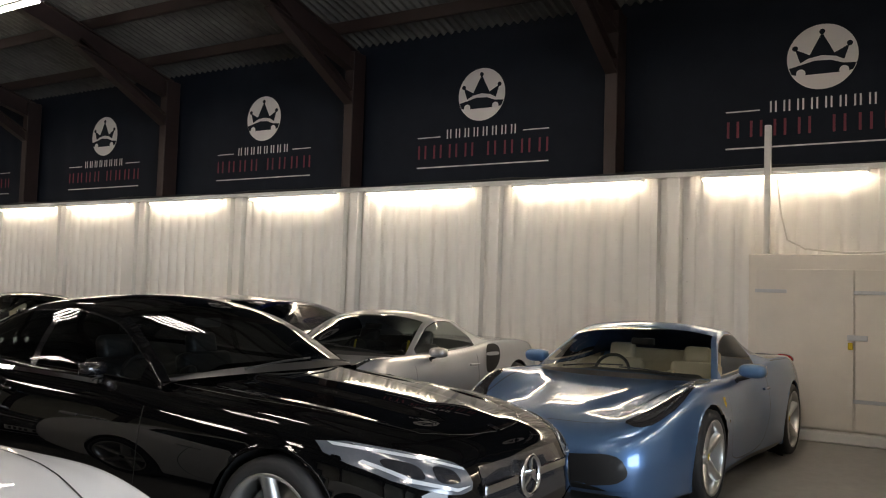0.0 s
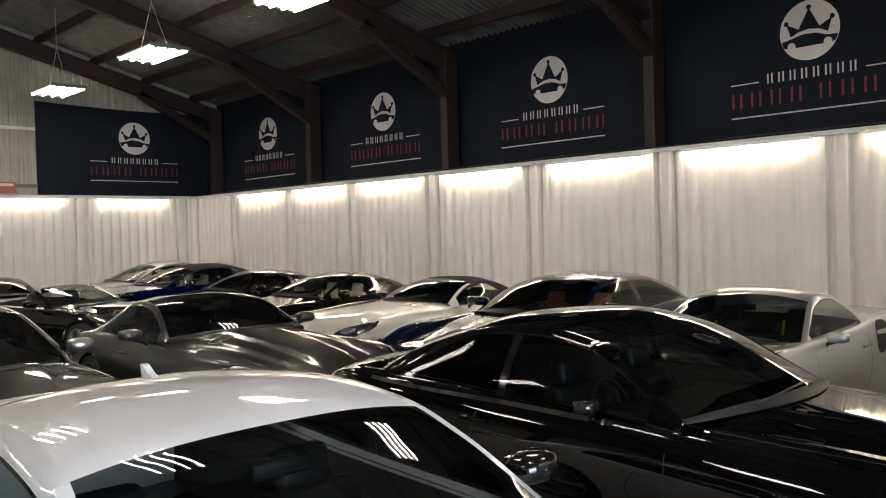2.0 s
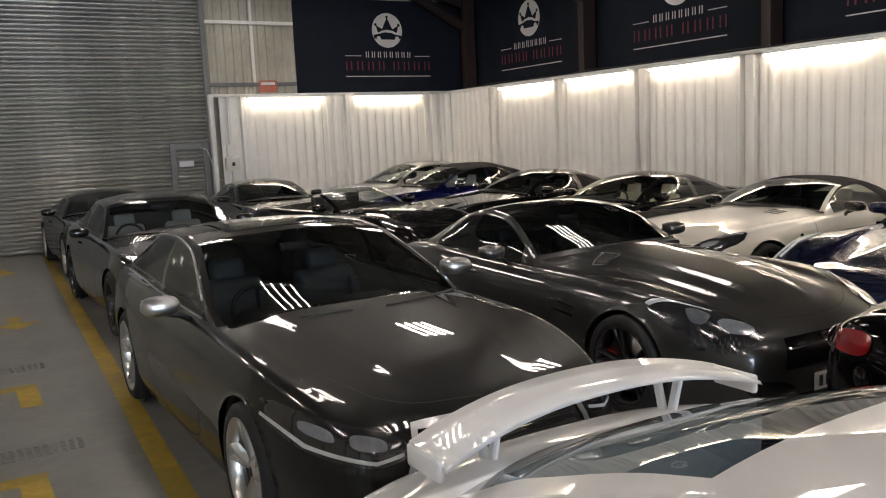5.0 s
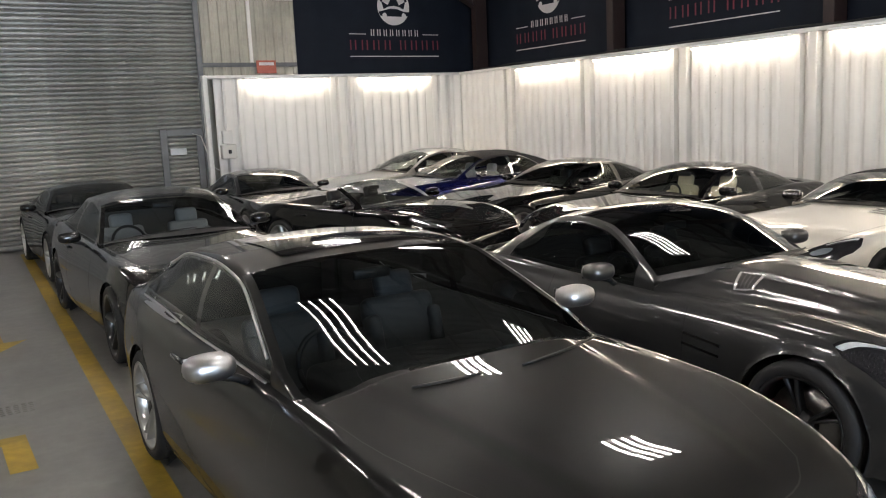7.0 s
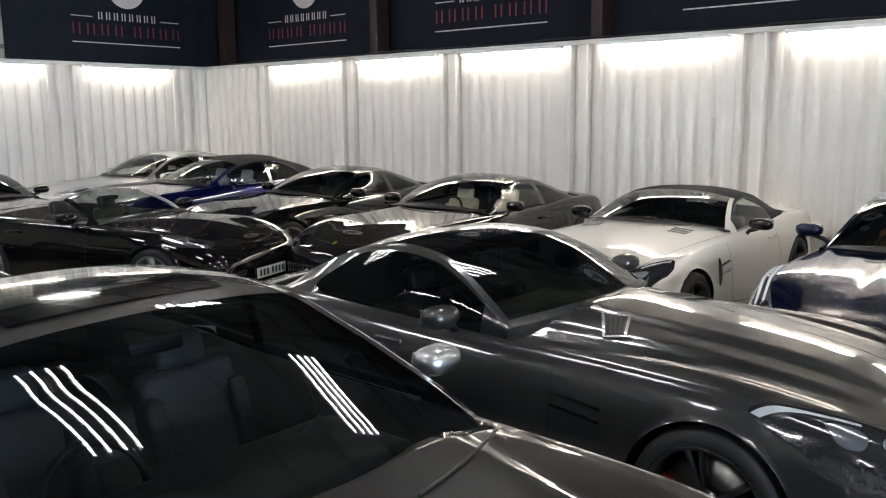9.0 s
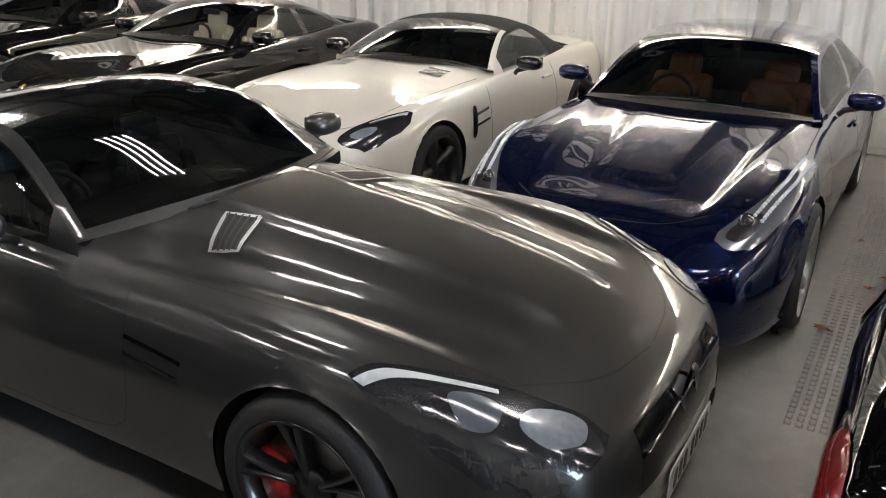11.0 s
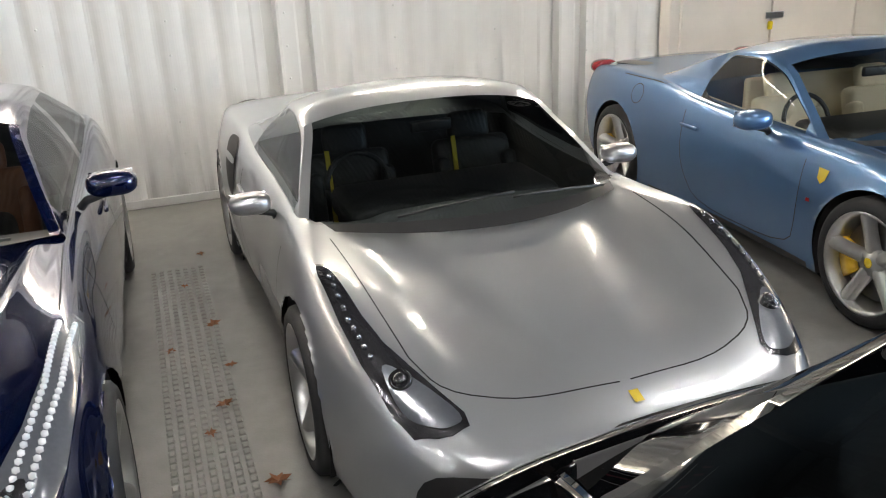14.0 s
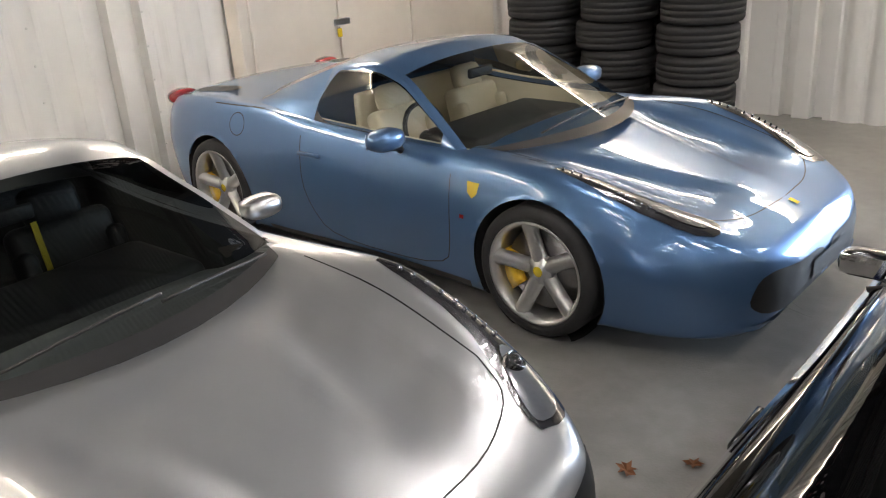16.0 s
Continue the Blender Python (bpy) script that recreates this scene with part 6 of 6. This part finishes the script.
car(front_engine(paint=BLACK, open=True, glass=GLASS_MID, label="gloss black open roadster with its roof down", L=4.1, axles=(0.85, 3.3), covers=HLD, single=GR, extra=extra_plain,
                 plan=[(0, 0.42), (0.03, 0.58), (0.1, 0.7), (0.28, 0.81), (0.55, 0.87), (0.93, 0.91), (1.6, 0.89), (2.4, 0.89), (3.3, 0.91), (3.8, 0.86), (4.05, 0.76), (4.1, 0.66)],
                 top=[(0, 0.5), (0.04, 0.6), (0.15, 0.69), (0.45, 0.78), (1.0, 0.875), (1.6, 0.93), (2.0, 0.95), (3.4, 0.96), (3.8, 0.93), (4.05, 0.85), (4.1, 0.75)],
                 shoulder=[(0, 0.47), (0.04, 0.56), (0.15, 0.65), (0.45, 0.77), (0.85, 0.85), (1.5, 0.87), (2.2, 0.88), (3.0, 0.9), (3.4, 0.92), (3.8, 0.89), (4.05, 0.8), (4.1, 0.72)],
                 bottom=[(0, 0.28), (0.12, 0.2), (0.5, 0.16), (3.6, 0.17), (3.9, 0.28), (4.1, 0.42)], cabin=(1.7, 2.3, 2.7, 3.4), dlo=(1.85, 2.9), mirror=(1.95, 0.93, 0.96),
                 roof=[(1.7, 0.93), (1.95, 1.07), (2.15, 1.16), (2.3, 1.21), (2.7, 1.2), (3.4, 0.97)], edge=[(1.7, 0.76), (2.0, 0.68), (2.3, 0.62), (2.7, 0.6), (3.4, 0.6)]), pose(6.15, 14.6, 0, 0, 0, 106))
car(front_engine(paint=DARK_GREY, label="dark grey compact sports coupe by the end wall", L=4.15, axles=(0.85, 3.3), covers=HLD, single=GR, extra=extra_plain,
                 plan=[(0, 0.42), (0.03, 0.58), (0.1, 0.7), (0.28, 0.81), (0.55, 0.87), (0.93, 0.91), (1.6, 0.89), (2.4, 0.89), (3.3, 0.92), (3.8, 0.86), (4.1, 0.76), (4.15, 0.66)],
                 top=[(0, 0.5), (0.04, 0.6), (0.15, 0.69), (0.45, 0.78), (1.0, 0.875), (1.6, 0.93), (2.0, 0.95), (3.4, 0.96), (3.8, 0.93), (4.1, 0.85), (4.15, 0.75)],
                 shoulder=[(0, 0.47), (0.04, 0.56), (0.15, 0.65), (0.45, 0.77), (0.85, 0.85), (1.5, 0.87), (2.2, 0.88), (3.0, 0.9), (3.4, 0.92), (3.8, 0.89), (4.1, 0.8), (4.15, 0.72)],
                 bottom=[(0, 0.28), (0.12, 0.2), (0.5, 0.16), (3.6, 0.17), (3.9, 0.28), (4.15, 0.42)], cabin=(1.5, 2.15, 2.7, 3.7), dlo=(1.7, 3.1), mirror=(1.8, 0.95, 0.96),
                 roof=[(1.5, 0.93), (1.75, 1.08), (2.0, 1.2), (2.15, 1.25), (2.45, 1.28), (2.75, 1.26), (3.2, 1.12), (3.7, 0.95)], edge=[(1.5, 0.76), (1.85, 0.67), (2.15, 0.6), (2.7, 0.585), (3.2, 0.58), (3.7, 0.6)]), pose(5.4, 18.5, 0, 0, 0, 90))
car(spec_racer(), pose(1.62, 2.06, 0, 0, 0, 90))
car(spec_rs7(), pose(1.98, 7.5, 0, 0, 0, 90))
car(coupe_shape(paint=DARK_GREY, glass=GLASS_MID, leather=M["leather_grey"], label="dark grey metallic grand tourer with pale seats", L=4.8, rim=M["rim_dark"], covers=[("headlight", [(0.1, 0.52), (0.08, 0.62), (0.18, 0.72), (0.3, 0.66), (0.28, 0.52)], "down", M["lamp_inner"], 0.006)], single=GR, extra=extra_plain), pose(2.25, 12.95, 0, 0, 0, 90))
car(front_engine(paint=BLACK, label="black sports coupe parked before the shutter", covers=HLD, single=GR, extra=extra_plain), pose(2.4, 18.0, 0, 0, 0, 90))

# ---- tyre stacks ----
TYRE = [(0.235, -0.10), (0.25, -0.118), (0.30, -0.125), (0.335, -0.112), (0.348, -0.095), (0.35, -0.062), (0.343, -0.058), (0.343, -0.048), (0.352, -0.044), (0.353, -0.006), (0.345, -0.003), (0.345, 0.003), (0.353, 0.006), (0.352, 0.044), (0.343, 0.048), (0.343, 0.058), (0.35, 0.062), (0.348, 0.095), (0.335, 0.112), (0.30, 0.125), (0.25, 0.118), (0.235, 0.10), (0.24, 0.0), (0.235, -0.10)]
v, f = lathe(TYRE, 48, "z")
tyre_mesh = mesh_of("loose_tyre", v, f)
tyre_mesh.materials.append(M["tyre"])
for n, (x, y) in enumerate(((8.0, 0.1), (8.82, 0.05), (9.62, 0.0), (8.4, -0.55), (9.25, -0.55))):
    stack = thing("tyre_stack", "stack of worn black car tyres by the partition", "tyre stack", "tyre stacks", at=pose(x, y, 0))
    for k in range(6):
        ob = part("tyre", tyre_mesh, None, stack)
        ob.matrix_basis = pose(0.03 * math.sin(n * 5 + k * 3), 0.03 * math.cos(n + k * 7), 0.126 + 0.252 * k, 0, 0, 37 * k)

# ---- dry leaves on the floor ----
leaf_bm = bmesh.new()
out = []
for k in range(14):
    a = 2 * math.pi * k / 14
    r = 0.034 if k % 2 == 0 else 0.017
    out.append(leaf_bm.verts.new((r * math.cos(a) * 1.3, r * math.sin(a), 0.006 + 0.012 * abs(math.sin(2 * a)))))
mid = leaf_bm.verts.new((0, 0, 0.004))
for k in range(14):
    leaf_bm.faces.new((mid, out[k], out[(k + 1) % 14]))
leaf_me = bpy.data.meshes.new("dry_leaf")
leaf_bm.to_mesh(leaf_me)
leaf_me.materials.append(M["leaf"])
rng = random.Random(4)
for x, y in ((8.34, 7.49), (8.6, 7.2), (7.4, 7.35), (7.0, 7.15), (8.0, 7.1), (6.7, 7.45), (6.35, 7.3), (9.2, 7.35), (9.7, 7.1), (6.2, 4.75), (6.05, 4.6), (5.9, 5.0), (7.7, 7.2), (5.85, 7.1)):
    ob = new("dry_leaf", leaf_me)
    ob.matrix_basis = pose(x + rng.uniform(-0.05, 0.05), y + rng.uniform(-0.08, 0.08), 0.001, 0, 0, rng.uniform(0, 360)) @ Matrix.Diagonal((s := rng.uniform(0.7, 1.4), s, s, 1))
    tagged(ob, "curled dry brown leaf on the floor", "leaf", "dry leaves")

# ---- raised tread strips between the parked cars ----
def tread(x0, x1, y0, y1, label):
    bm = bmesh.new()
    nx, ny = int((x1 - x0) / 0.052), int((y1 - y0) / 0.05)
    verts, faces = [], []
    for i in range(nx):
        for j in range(ny):
            x, y = x0 + 0.052 * i + 0.004 * math.sin(7 * i + j), y0 + 0.05 * j
            b = len(verts)
            verts += [(x + dx, y + dy, z) for z, e in ((0.001, 0.0), (0.007, 0.006)) for dx, dy in ((e, e), (0.037 - e, e), (0.037 - e, 0.032 - e), (e, 0.032 - e))]
            faces += [(b + 4, b + 5, b + 6, b + 7)] + [(b + k, b + (k + 1) % 4, b + 4 + (k + 1) % 4, b + 4 + k) for k in range(4)]
    bm.free()
    tagged(part("floor_tread", mesh_of("floor_tread", verts, faces, False), M["grid_steel"]), label, "floor tread", kind="stuff")


tread(5.6, 9.6, 7.16, 7.52, "worn raised tread blocks on the grey floor")
tread(-3.0, 0.6, 10.4, 10.7, "worn raised tread blocks beside the yellow line")
tread(-3.0, 0.6, 12.9, 13.2, "worn raised tread blocks beside the yellow line")
